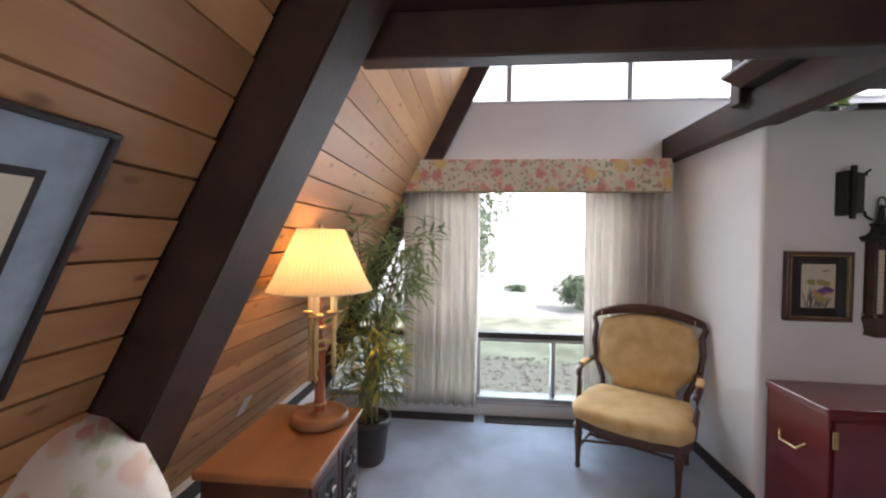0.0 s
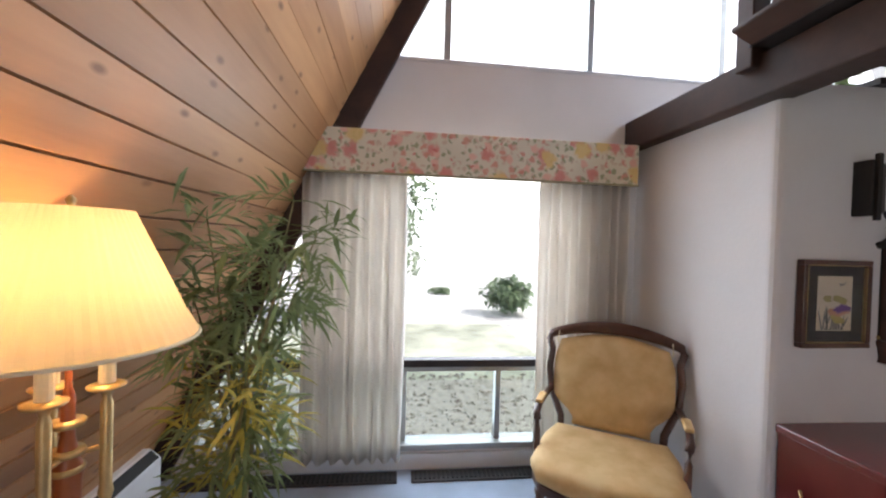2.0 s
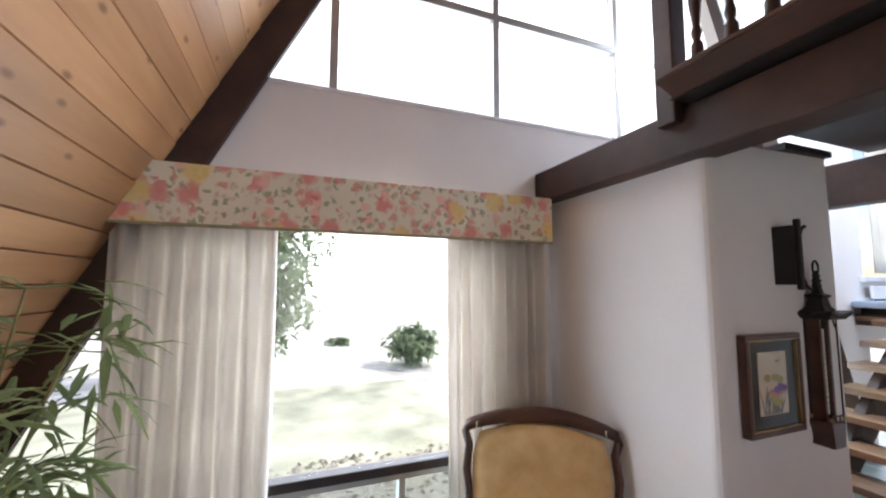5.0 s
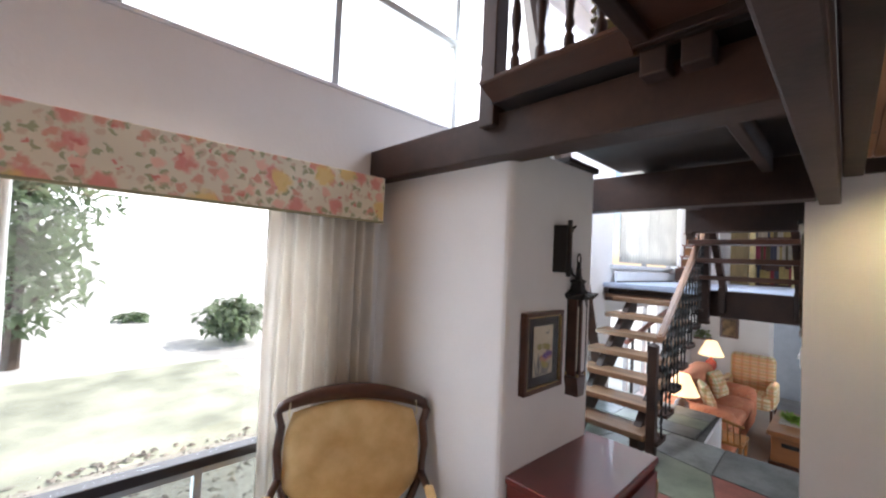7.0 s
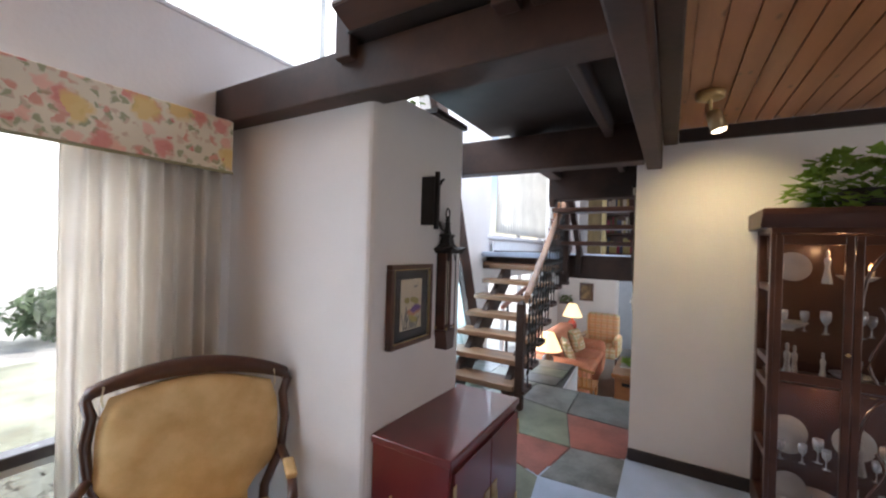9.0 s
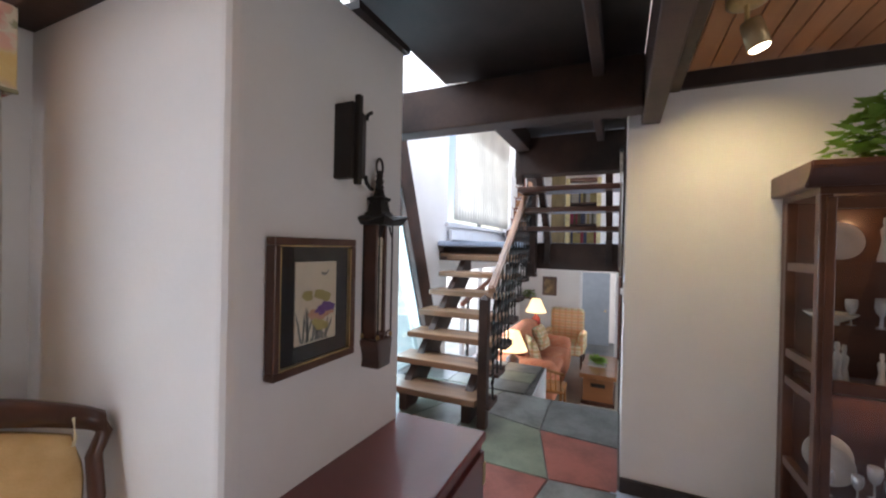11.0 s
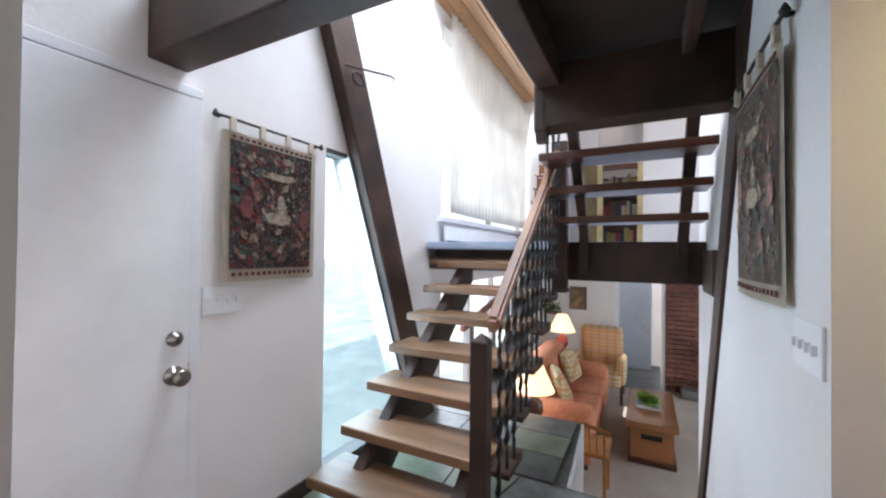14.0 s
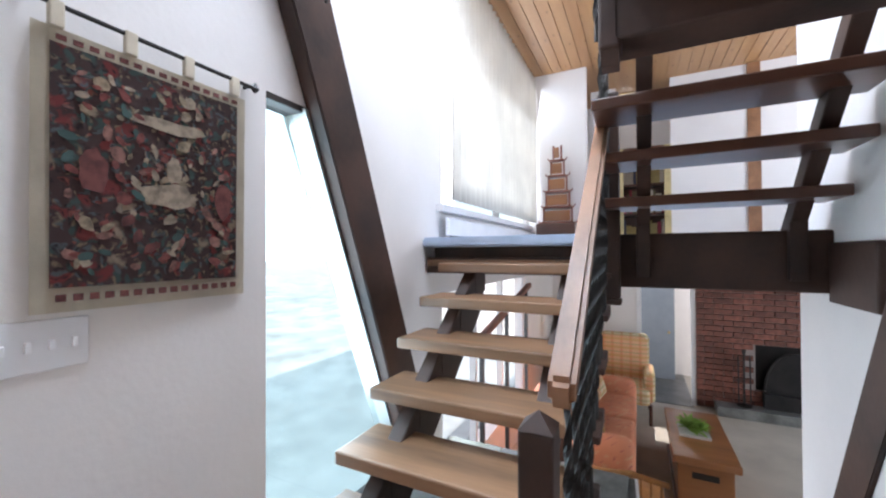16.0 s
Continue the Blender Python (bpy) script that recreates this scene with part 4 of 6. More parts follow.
for s in (-1, 1):
    part("arm", tube([(s * 0.335, back_y(0.66) - 0.01, 0.665), (s * 0.35, 0.14, 0.655), (s * 0.355, 0.02, 0.65), (s * 0.35, -0.06, 0.63), (s * 0.34, -0.08, 0.60)], 0.019, 8), WALNUT, ch, "", True)
    part("arm_post", tube([(s * 0.348, -0.07, 0.61), (s * 0.345, -0.05, 0.52), (s * 0.34, -0.08, 0.44), (s * 0.335, -0.1, 0.35)], 0.017, 8), WALNUT, ch, "", True)
    part("arm_pad", box(s * 0.352 - 0.022, s * 0.352 + 0.022, 0.0, 0.14, 0.66, 0.685, 0.01), YELLOW, ch, "frayed arm pad")
    part("tie", tube([(s * 0.30, back_y(1.03) - 0.03, 1.05), (s * 0.305, back_y(1.0) - 0.03, 0.99), (s * 0.30, back_y(0.97) - 0.02, 0.965)], 0.004, 5), WAX, ch, "pale cord tie")
    for fy, top in ((-0.27, 0.32), (0.20, 0.33)):
        part("leg", lathe((s * 0.28, fy, 0), [(0.012, 0), (0.018, 0.02), (0.014, 0.05), (0.02, 0.2), (0.026, 0.26), (0.02, 0.28), (0.03, top)], 12), WALNUT, ch, "", True)
    part("stretcher", rod((s * 0.28, -0.27, 0.14), (s * 0.28, 0.20, 0.14), 0.010), WALNUT, ch)
part("stretcher", rod((-0.28, -0.03, 0.14), (0.28, -0.03, 0.14), 0.010), WALNUT, ch)
part("stretcher", rod((-0.28, -0.27, 0.2), (0.28, 0.20, 0.1), 0.008), WALNUT, ch)
ch.matrix_basis = pose(1.08, 2.715, 0, 0, 0, -32) @ Matrix.Diagonal((1.03, 1.03, 0.918, 1))

# ---- red chest ----
cx0, cx1, cy0, cy1, ct = 1.63, 2.40, 1.93, 2.325, 0.745
rc = thing("red_chest", (2.05, 2.12, 0), "dark red lacquered low cabinet with brass hardware", "cabinet")
part("top", box(cx0, cx1, cy0, cy1, ct - 0.035, ct, 0.006), RED, rc)
part("body", box(cx0 + 0.012, cx1 - 0.012, cy0 + 0.012, cy1, 0.06, ct - 0.035, 0.004), RED, rc)
part("plinth", box(cx0 + 0.03, cx1 - 0.03, cy0 + 0.03, cy1 - 0.02, 0.0, 0.06), BLACKTRIM, rc)
mid = (cx0 + cx1) / 2
for a, b, hx in ((cx0 + 0.03, mid - 0.003, mid - 0.04), (mid + 0.003, cx1 - 0.03, mid + 0.04)):
    d = part("door", box(a, b, cy0 - 0.004, cy0 + 0.013, 0.09, ct - 0.06, 0.003), RED, rc)
    part("lock_plate", box(hx - 0.03, hx + 0.03, cy0 - 0.008, cy0 - 0.003, 0.36, 0.46, 0.002), BRASS, d, "brass lock plate")
    part("pull", tube([(hx - 0.02, cy0 - 0.012, 0.41), (hx, cy0 - 0.02, 0.37), (hx + 0.02, cy0 - 0.012, 0.41)], 0.004, 6), BRASS, d)
    for z in (0.2, 0.6):
        e = a if hx > a + 0.2 else b
        part("hinge", box(min(e, e + 0.0) - 0.012, e + 0.012, cy0 - 0.007, cy0 - 0.003, z - 0.04, z + 0.04), BRASS, d)
part("side_pull", tube([(cx0 - 0.002, 2.05, 0.52), (cx0 - 0.02, 2.08, 0.48), (cx0 - 0.02, 2.18, 0.48), (cx0 - 0.002, 2.21, 0.52)], 0.006, 6), BRASS, rc, "brass carrying handle")

# ---- iris picture, lantern, black wall box ----
WY = 2.325
ip = thing("iris_picture", (1.91, WY - 0.02, 1.27), "framed iris painting with black mount and gilt inner edge", "picture")
px0, px1, pz0, pz1 = 1.70, 2.042, 1.085, 1.47
for x0, x1, z0, z1 in ((px0, px1, pz1 - 0.022, pz1), (px0, px1, pz0, pz0 + 0.022), (px0, px0 + 0.022, pz0 + 0.022, pz1 - 0.022), (px1 - 0.022, px1, pz0 + 0.022, pz1 - 0.022)):
    part("frame", box(x0, x1, WY - 0.036, WY - 0.002, z0, z1, 0.004), WALNUT, ip)
for x0, x1, z0, z1 in ((px0 + 0.022, px1 - 0.022, pz1 - 0.0255, pz1 - 0.022), (px0 + 0.022, px1 - 0.022, pz0 + 0.022, pz0 + 0.026), (px0 + 0.022, px0 + 0.026, pz0 + 0.03, pz1 - 0.03), (px1 - 0.026, px1 - 0.022, pz0 + 0.03, pz1 - 0.03)):
    part("gilt_edge", box(x0, x1, WY - 0.033, WY - 0.004, z0, z1), BRASS, ip)
part("mount", box(px0 + 0.024, px1 - 0.024, WY - 0.020, WY - 0.006, pz0 + 0.024, pz1 - 0.024), BLACKMAT, ip)
ax0, ax1, az0, az1 = px0 + 0.085, px1 - 0.085, pz0 + 0.075, pz1 - 0.07
art = part("painting", box(ax0, ax1, WY - 0.0225, WY - 0.020, az0, az1), PAPER, ip)
ri = random.Random(3)
STROKE = mat("ink_wash", (0.16, 0.17, 0.16), 0.9, var=0.3)
bm = bmesh.new()
for k in range(16):
    x = ax0 + 0.02 + ri.random() * (ax1 - ax0 - 0.05)
    h = ri.uniform(0.03, 0.11)
    lean = ri.uniform(-0.03, 0.03)
    prism([(x, az0 + 0.004), (x + 0.007, az0 + 0.004), (x + lean + 0.006, az0 + h * 0.7), (x + lean * 1.4, az0 + h)], "y", WY - 0.0235, WY - 0.0225, bm=bm)
part("leaves", bm, STROKE, art)
for cols, zc in (((0.42, 0.36, 0.12), 0.13), ((0.16, 0.07, 0.28), 0.105), ((0.55, 0.30, 0.20), 0.085), ((0.45, 0.38, 0.13), 0.06)):
    bm = bmesh.new()
    for f in range(3):
        fx, fz = ax0 + ri.uniform(0.03, ax1 - ax0 - 0.03), az0 + zc + ri.uniform(-0.015, 0.015)
        for q in range(5):
            a = q * 1.26 + ri.random()
            n = 7
            cxq, czq = fx + 0.012 * math.cos(a), fz + 0.008 * math.sin(a)
            prism([(cxq + 0.013 * math.cos(6.283 * i / n), czq + 0.008 * math.sin(6.283 * i / n)) for i in range(n)], "y", WY - 0.0246 - 0.0004 * q, WY - 0.0236 - 0.0004 * q, bm=bm)
    part("blossoms", bm, mat("petal", cols, 0.9), art)
bm = prism([(ax1 - 0.07, az1 - 0.03), (ax1 - 0.05, az1 - 0.036), (ax1 - 0.03, az1 - 0.022), (ax1 - 0.045, az1 - 0.04), (ax1 - 0.06, az1 - 0.042)], "y", WY - 0.0235, WY - 0.0225)
part("bird", bm, STROKE, art)
gp = part("glass", box(px0 + 0.022, px1 - 0.022, WY - 0.031, WY - 0.029, pz0 + 0.022, pz1 - 0.022), GLASS, ip)

CX, CYY = 2.135, 2.25
lt = thing("wall_lantern_thermometer", (CX, CYY, 1.0), "dark pagoda-topped lantern barometer hung on the wall", "barometer")
part("backboard", box(CX - 0.06, CX + 0.06, CYY + 0.055, WY - 0.004, 1.02, 1.55, 0.004), WALNUT, lt)
rf = bmesh.new()
tiers = []
for half, z, lift in ((0.085, 1.545, 0.0), (0.102, 1.556, 0.022), (0.098, 1.563, 0.020), (0.060, 1.577, 0.006), (0.042, 1.598, 0), (0.034, 1.634, 0), (0.046, 1.638, 0.005), (0.042, 1.645, 0.004), (0.022, 1.656, 0), (0.016, 1.682, 0)):
    loop = []
    for k in range(16):
        a = 2 * math.pi * k / 16 + math.pi / 4
        stretch_to = half / max(abs(math.cos(a)), abs(math.sin(a)))
        corner = max(0.0, 1 - (k % 4 if k % 4 < 3 else 1) / 1.6)
        grow = stretch_to * (1 + (0.16 if lift > 0.01 else 0.03) * corner)
        loop.append(rf.verts.new((CX + grow * math.cos(a), CYY + grow * math.sin(a), z + lift * corner)))
    if tiers:
        for k in range(16):
            rf.faces.new((tiers[-1][k], tiers[-1][(k + 1) % 16], loop[(k + 1) % 16], loop[k]))
    tiers.append(loop)
rf.faces.new(tiers[0])
rf.faces.new(tiers[-1])
part("roof", rf, IRON, lt, "tiered pagoda roof with upturned corners")
part("finial", lathe((CX, CYY, 0), [(0.02, 1.68), (0.026, 1.69), (0.018, 1.70), (0.026, 1.712), (0.015, 1.722), (0.022, 1.733), (0.014, 1.74), (0.008, 1.752), (0.003, 1.756)], 12), IRON, lt, "", True)
for sy in (-1, 1):
    for k in range(3):
        c = CX - 0.042 + 0.042 * k
        part("gallery_scroll", tube([(c + 0.02 * math.cos(q), CYY + sy * 0.05, 1.128 + 0.014 * math.sin(q)) for q in [i * 0.5 for i in range(13)]], 0.004, 5), WALNUT, lt)
part("ring", tube([(CX + 0.03 * math.cos(6.283 * k / 20), CYY, 1.765 + 0.032 * math.sin(6.283 * k / 20)) for k in range(21)], 0.006, 8), IRON, lt)
for sx in (-1, 1):
    for sy in (-1, 1):
        part("column", rod((CX + sx * 0.062, CYY + sy * 0.05, 1.115), (CX + sx * 0.062, CYY + sy * 0.05, 1.545), 0.0045), IRON, lt)
        part("scroll", tube([(CX + sx * 0.062, CYY + sy * 0.05, 1.50), (CX + sx * 0.045, CYY + sy * 0.05, 1.515), (CX + sx * 0.03, CYY + sy * 0.05, 1.54)], 0.005, 6), IRON, lt)
        part("bead", lathe((CX + sx * 0.062, CYY + sy * 0.05, 1.118), [(0.004, 0), (0.012, 0.008), (0.004, 0.02)], 8), BRASS, lt)
dial = part("dial", box(CX - 0.028, CX + 0.028, CYY - 0.012, CYY, 1.14, 1.50, 0.005), PAPER, lt, "cream scale plate")
bm = bmesh.new()
for k in range(14):
    z = 1.165 + k * 0.023
    box(CX - 0.02, CX + (0.018 if k % 2 else 0.006), CYY - 0.0145, CYY - 0.012, z, z + 0.0025, bm=bm)
part("scale_marks", bm, STROKE, dial)
part("inner_frame", box(CX + 0.03, CX + 0.054, CYY - 0.022, CYY + 0.055, 1.116, 1.545, 0.003), WALNUT, lt)
part("inner_frame", box(CX - 0.054, CX - 0.03, CYY - 0.022, CYY + 0.055, 1.116, 1.545, 0.003), WALNUT, lt)
part("base", prism([(CX - 0.075, 1.115), (CX + 0.075, 1.115), (CX + 0.07, 1.09), (CX + 0.06, 1.075), (CX + 0.05, 1.03), (CX + 0.06, 1.01), (CX - 0.06, 1.01), (CX - 0.05, 1.03), (CX - 0.06, 1.075), (CX - 0.07, 1.09)], "y", CYY - 0.055, WY - 0.004, 0.004), WALNUT, lt, "moulded walnut base")

lt.matrix_basis = pose(2.147, WY - 0.052, 1.008) @ Matrix.Diagonal((0.67, 0.67, 0.95, 1))

sb = thing("wall_box", (2.005, WY - 0.05, 1.66), "black metal louvre-fronted wall box with curled feet", "wall box")
part("back", box(1.950, 1.980, WY - 0.08, WY - 0.003, 1.665, 1.905, 0.004), IRON, sb)
part("front", prism([(1.980, WY - 0.085), (2.065, WY - 0.05), (2.065, WY - 0.003), (1.980, WY - 0.003)], "z", 1.68, 1.895, 0.003), BLACKTRIM, sb)
part("post", box(1.965, 1.987, WY - 0.095, WY - 0.075, 1.645, 1.93, 0.004), IRON, sb)
part("curl", tube([(2.065, WY - 0.05, 1.69), (2.0655, WY - 0.055, 1.665), (2.080, WY - 0.06, 1.65), (2.095, WY - 0.06, 1.645)], 0.007, 6), IRON, sb)
part("curl", tube([(2.065, WY - 0.05, 1.88), (2.0655, WY - 0.055, 1.90), (2.080, WY - 0.06, 1.91)], 0.007, 6), IRON, sb)

# ---- stairs ----
stair = thing("staircase", (4.2, 2.75, FLOOR_HI), "open oak stair with dark stringers rising to the landing", "staircase")
for i in range(7):
    x, z = 3.535 + 0.206 * i, 0.373 + 0.166 * i
    y1 = 3.17 if i else 3.19
    part("tread", box(x, x + 0.27, 2.38, y1, z - 0.05, z, 0.008), OAK, stair)
    for y in (2.45, 2.98):
        part("tread_block", prism([(x + 0.09, z - 0.052), (x + 0.25, z - 0.052), (x + 0.25, z - 0.17), (x + 0.09, z - 0.17)], "y", y, y + 0.07, 0.003), BEAM, stair)
for y in (2.45, 2.98):
    part("stringer", prism([(3.62, FLOOR_HI), (3.80, FLOOR_HI), (5.0, 1.13), (5.0, 1.36), (4.92, 1.36), (3.62, 0.315)], "y", y + 0.002, y + 0.068, 0.004), BEAM, stair)
part("nosing_tread", box(4.975, 5.07, 2.3, Y - 0.01, 1.345, 1.385, 0.006), OAK, stair)
part("riser", box(5.075, 5.09, 2.3, Y - 0.01, 1.385, 1.46), BEAM, stair)

rl = thing("stair_railing", (3.62, 2.36, FLOOR_HI), "oak handrail with dark twisted balusters and newel post", "railing")
nw = part("newel_post", box(3.585, 3.655, 2.316, 2.384, FLOOR_HI, 1.085, 0.006), BEAM, rl)
cap = bmesh.new()
lowc = [cap.verts.new((x, y, 1.0855)) for x, y in ((3.585, 2.316), (3.655, 2.316), (3.655, 2.384), (3.585, 2.384))]
tip = cap.verts.new((3.62, 2.35, 1.118))
cap.faces.new(lowc)
for k in range(4):
    cap.faces.new((lowc[k], lowc[(k + 1) % 4], tip))
part("newel_cap", cap, BEAM, nw)
part("handrail", prism([(3.632, 1.112), (3.632, 1.175), (4.86, 2.13), (4.86, 2.067)], "y", 2.283, 2.338, 0.012), RAILWOOD, rl, "worn oak handrail")


def baluster(x, y, z0, z1, parent, m=IRON, r=0.008):
    """A twisted bar between two squared ends."""
    bm = bmesh.new()
    h = z1 - z0
    n = max(18, int(h / 0.018))
    prev = None
    for i in range(n + 1):
        t = i / n
        z = z0 + h * t
        tw = 0.12 < t < 0.88
        a0 = t * h * 26 if tw else 0
        rr = r * (0.75 + 0.5 * abs(math.sin(t * h * 13))) if tw else r * 0.9
        ring = [bm.verts.new((x + rr * (1.3 if k % 2 else 0.8) * math.cos(a0 + k * 1.0472), y + rr * (1.3 if k % 2 else 0.8) * math.sin(a0 + k * 1.0472), z)) for k in range(6)]
        if prev:
            for k in range(6):
                bm.faces.new((prev[k], prev[(k + 1) % 6], ring[(k + 1) % 6], ring[k]))
        prev = ring
    return part("baluster", bm, m, parent)


for i in range(7):
    x0, z = 3.535 + 0.206 * i, 0.373 + 0.166 * i
    for dx in (0.09, 0.192):
        x = x0 + dx
        if i == 0 and dx < 0.1:
            continue
        top = 1.09 + (x - 3.60) * 0.774
        baluster(x, 2.312, z - 0.04, top + 0.008, rl)
    part("tread_bracket", prism([(x0 + 0.05, z - 0.07), (x0 + 0.25, z - 0.07), (x0 + 0.25, z - 0.02), (x0 + 0.21, z - 0.02), (x0 + 0.19, z - 0.045), (x0 + 0.05, z - 0.045)], "y", 2.288, 2.379, 0.003), BEAM, rl)

up2 = thing("upper_staircase", (4.7, 1.9, 1.515), "open dark stair climbing from the landing to the loft", "staircase")
for i in range(3):
    x, z = 4.775 - 0.173 * i, 1.672 + 0.168 * i
    part("tread", box(x, x + 0.25, 1.47, 2.33, z - 0.045, z, 0.006), OAK if i < 0 else WALNUT, up2)
for y in (1.545, 2.12):
    part("stringer", prism([(5.10, 1.517), (4.99, 1.517), (4.20, 2.36), (4.262, 2.36), (4.30, 2.36)], "y", y, y + 0.055, 0.003), BEAM, up2)
part("stringer_foot", box(4.955, 4.998, 2.12, 2.18, 1.30, 1.55, 0.004), BEAM, up2)
part("stringer_foot", box(4.955, 4.998, 1.545, 1.605, 1.30, 1.55, 0.004), BEAM, up2)
ps = thing("stair_post", (4.94, 2.30, 1.2), "square dark post at the corner of the landing", "post")
part("post", box(4.89, 4.985, 2.25, 2.345, 1.20, 2.20, 0.008), BEAM, ps)
part("post_cap", box(4.885, 4.99, 2.245, 2.35, 1.17, 1.199, 0.008), BEAM, ps)
ur = thing("upper_railing", (4.6, 2.31, 1.6), "dark railing of the upper stair", "railing")
for i in range(4):
    x = 4.80 - 0.173 * i
    baluster(x + 0.06, 2.30, 1.672 + 0.168 * i if i < 3 else 2.18, 2.30 + 0.13 * i, ur)
hp = thing("hanging_post", (4.18, 2.34, 2.0), "dark timber post end hanging under the loft beam", "post")
part("post", box(4.10, 4.20, 2.212, 2.276, 2.03, 2.48, 0.01), BEAM, hp)
part("drop", prism([(4.11, 2.03), (4.19, 2.03), (4.175, 1.985), (4.125, 1.985)], "y", 2.219, 2.269), BEAM, hp)

# ---- loft balcony ----
lo = thing("loft_balcony", (1.5, 1.9, 2.30), "dark loft balcony with turned balusters over the nook", "balcony")
part("corner_post", box(1.46, 1.545, 2.345, 2.43, 2.30, 3.35, 0.006), BEAM, lo)
part("fascia", box(1.42, 1.449, 1.40, 2.34, 2.40, 2.455, 0.005), BEAM, lo)
part("deck_edge", prism([(1.449, 2.384), (1.449, 2.45), (1.35, 2.45), (1.35, 2.43)], "y", 1.752, 2.34, 0.004), WALNUT, lo)
part("bottom_rail", box(1.46, 1.54, 1.39, 2.345, 2.445, 2.475, 0.004), WALNUT, lo)
part("top_rail", box(1.455, 1.545, 1.39, 2.345, 3.20, 3.26, 0.01), BEAM, lo)
for k in range(7):
    y = 2.27 - k * 0.125
    prof = [(0.022, 0), (0.022, 0.1), (0.012, 0.12), (0.02, 0.15), (0.013, 0.18), (0.024, 0.28), (0.014, 0.36), (0.02, 0.39), (0.012, 0.42), (0.022, 0.5), (0.013, 0.56), (0.02, 0.6), (0.022, 0.64), (0.022, 0.73)]
    part("baluster", lathe((1.50, y, 2.474), prof, 10), BEAM, lo, "", True)
for y in (1.54, 1.655):
    part("joist_end", box(1.43, 1.499, y, y + 0.08, 2.30, 2.384, 0.006), BEAM, lo)
part("wing_deck", box(0.55, 1.419, 1.392, 1.70, 2.43, 2.465, 0.004), WALNUT, lo, "brown boarded underside of the deck's wing")
part("wing_edge", box(0.55, 1.419, 1.701, 1.75, 2.40, 2.48, 0.006), BEAM, lo)
rk = thing("wicker_chair", (1.95, 1.85, 2.44), "dark wicker chair on the loft", "chair")
for k in range(9):
    z = 2.74 + k * 0.045
    bm = tube([(1.78, 1.85 - 0.22 + 0.44 * t / 8, z + 0.03 * math.sin(math.pi * t / 8)) for t in range(9)], 0.012, 6)
    part("back_slat", bm, CANE, rk)
part("seat", box(1.78, 2.2, 1.63, 2.07, 2.72, 2.76, 0.015), CANE, rk)
for sx in (1.79, 2.17):
    for sy in (1.65, 2.05):
        part("leg", rod((sx, sy, 2.44), (sx, sy, 2.74 if sx > 2 else 3.16), 0.016), WALNUT, rk)
pl = thing("loft_plant", (2.1, 2.9, 2.27), "small trailing plant on the closet top", "plant")
part("pot", lathe((2.15, 2.62, 2.271), [(0.04, 0), (0.055, 0.08), (0.05, 0.085)], 12), POT, pl)
bm = bmesh.new()
for k in range(60):
    leaf(bm, Vector((2.15 + rb.uniform(-0.07, 0.07), 2.62 + rb.uniform(-0.12, 0.12), 2.36 + rb.uniform(-0.04, 0.05))), Vector((rb.uniform(-1, 1), rb.uniform(-1, 1), rb.uniform(-0.3, 0.6))), 0.07, 0.02)
part("foliage", bm, LEAF, pl)

# ---- tapestries ----
def tapestry_mat(name, seed):
    return cloth(name, (0.085, 0.05, 0.05), 0.0, [((0.07, 0.12, 0.11), 34 + seed, 0.2, 0.45, 0.55), ((0.32, 0.24, 0.16), 48, 0.15, 0.36, 0.45), ((0.26, 0.05, 0.05), 22, 0.25, 0.45, 0.3), ((0.13, 0.16, 0.17), 40, 0.15, 0.35, 0.4), ((0.42, 0.33, 0.24), 14, 0.12, 0.32, 0.22), ((0.34, 0.10, 0.08), 30, 0.12, 0.25, 0.35), ((0.03, 0.02, 0.025), 60, 0.1, 0.3, 0.4)], 0.2)


LINEN = mat("linen_border", (0.62, 0.56, 0.45), 0.95, var=0.1, bscale=200)
TAP_COL = [mat("woven_red", (0.18, 0.052, 0.045), 0.95, var=0.3, scale=60), mat("woven_tan", (0.25, 0.195, 0.135), 0.95, var=0.3, scale=60), mat("woven_teal", (0.05, 0.09, 0.085), 0.95), mat("woven_rose", (0.22, 0.11, 0.09), 0.95, var=0.3, scale=60), mat("woven_dun", (0.30, 0.24, 0.18), 0.95, var=0.3, scale=40), mat("woven_madder", (0.15, 0.05, 0.045), 0.95, var=0.3, scale=40)]


TAP_PALE = [mat("faded_rose", (0.42, 0.24, 0.20), 0.95, var=0.3, scale=60), mat("faded_tan", (0.46, 0.38, 0.28), 0.95, var=0.3, scale=60), mat("faded_teal", (0.17, 0.20, 0.19), 0.95, var=0.3, scale=60), mat("faded_brown", (0.20, 0.14, 0.11), 0.95, var=0.3, scale=60)]
FADED = cloth("faded_field", (0.26, 0.21, 0.18), 0.0, [((0.18, 0.21, 0.19), 36, 0.2, 0.45, 0.5), ((0.44, 0.36, 0.27), 48, 0.15, 0.36, 0.45), ((0.38, 0.20, 0.17), 24, 0.2, 0.42, 0.35), ((0.14, 0.11, 0.10), 54, 0.1, 0.3, 0.4)], 0.2)


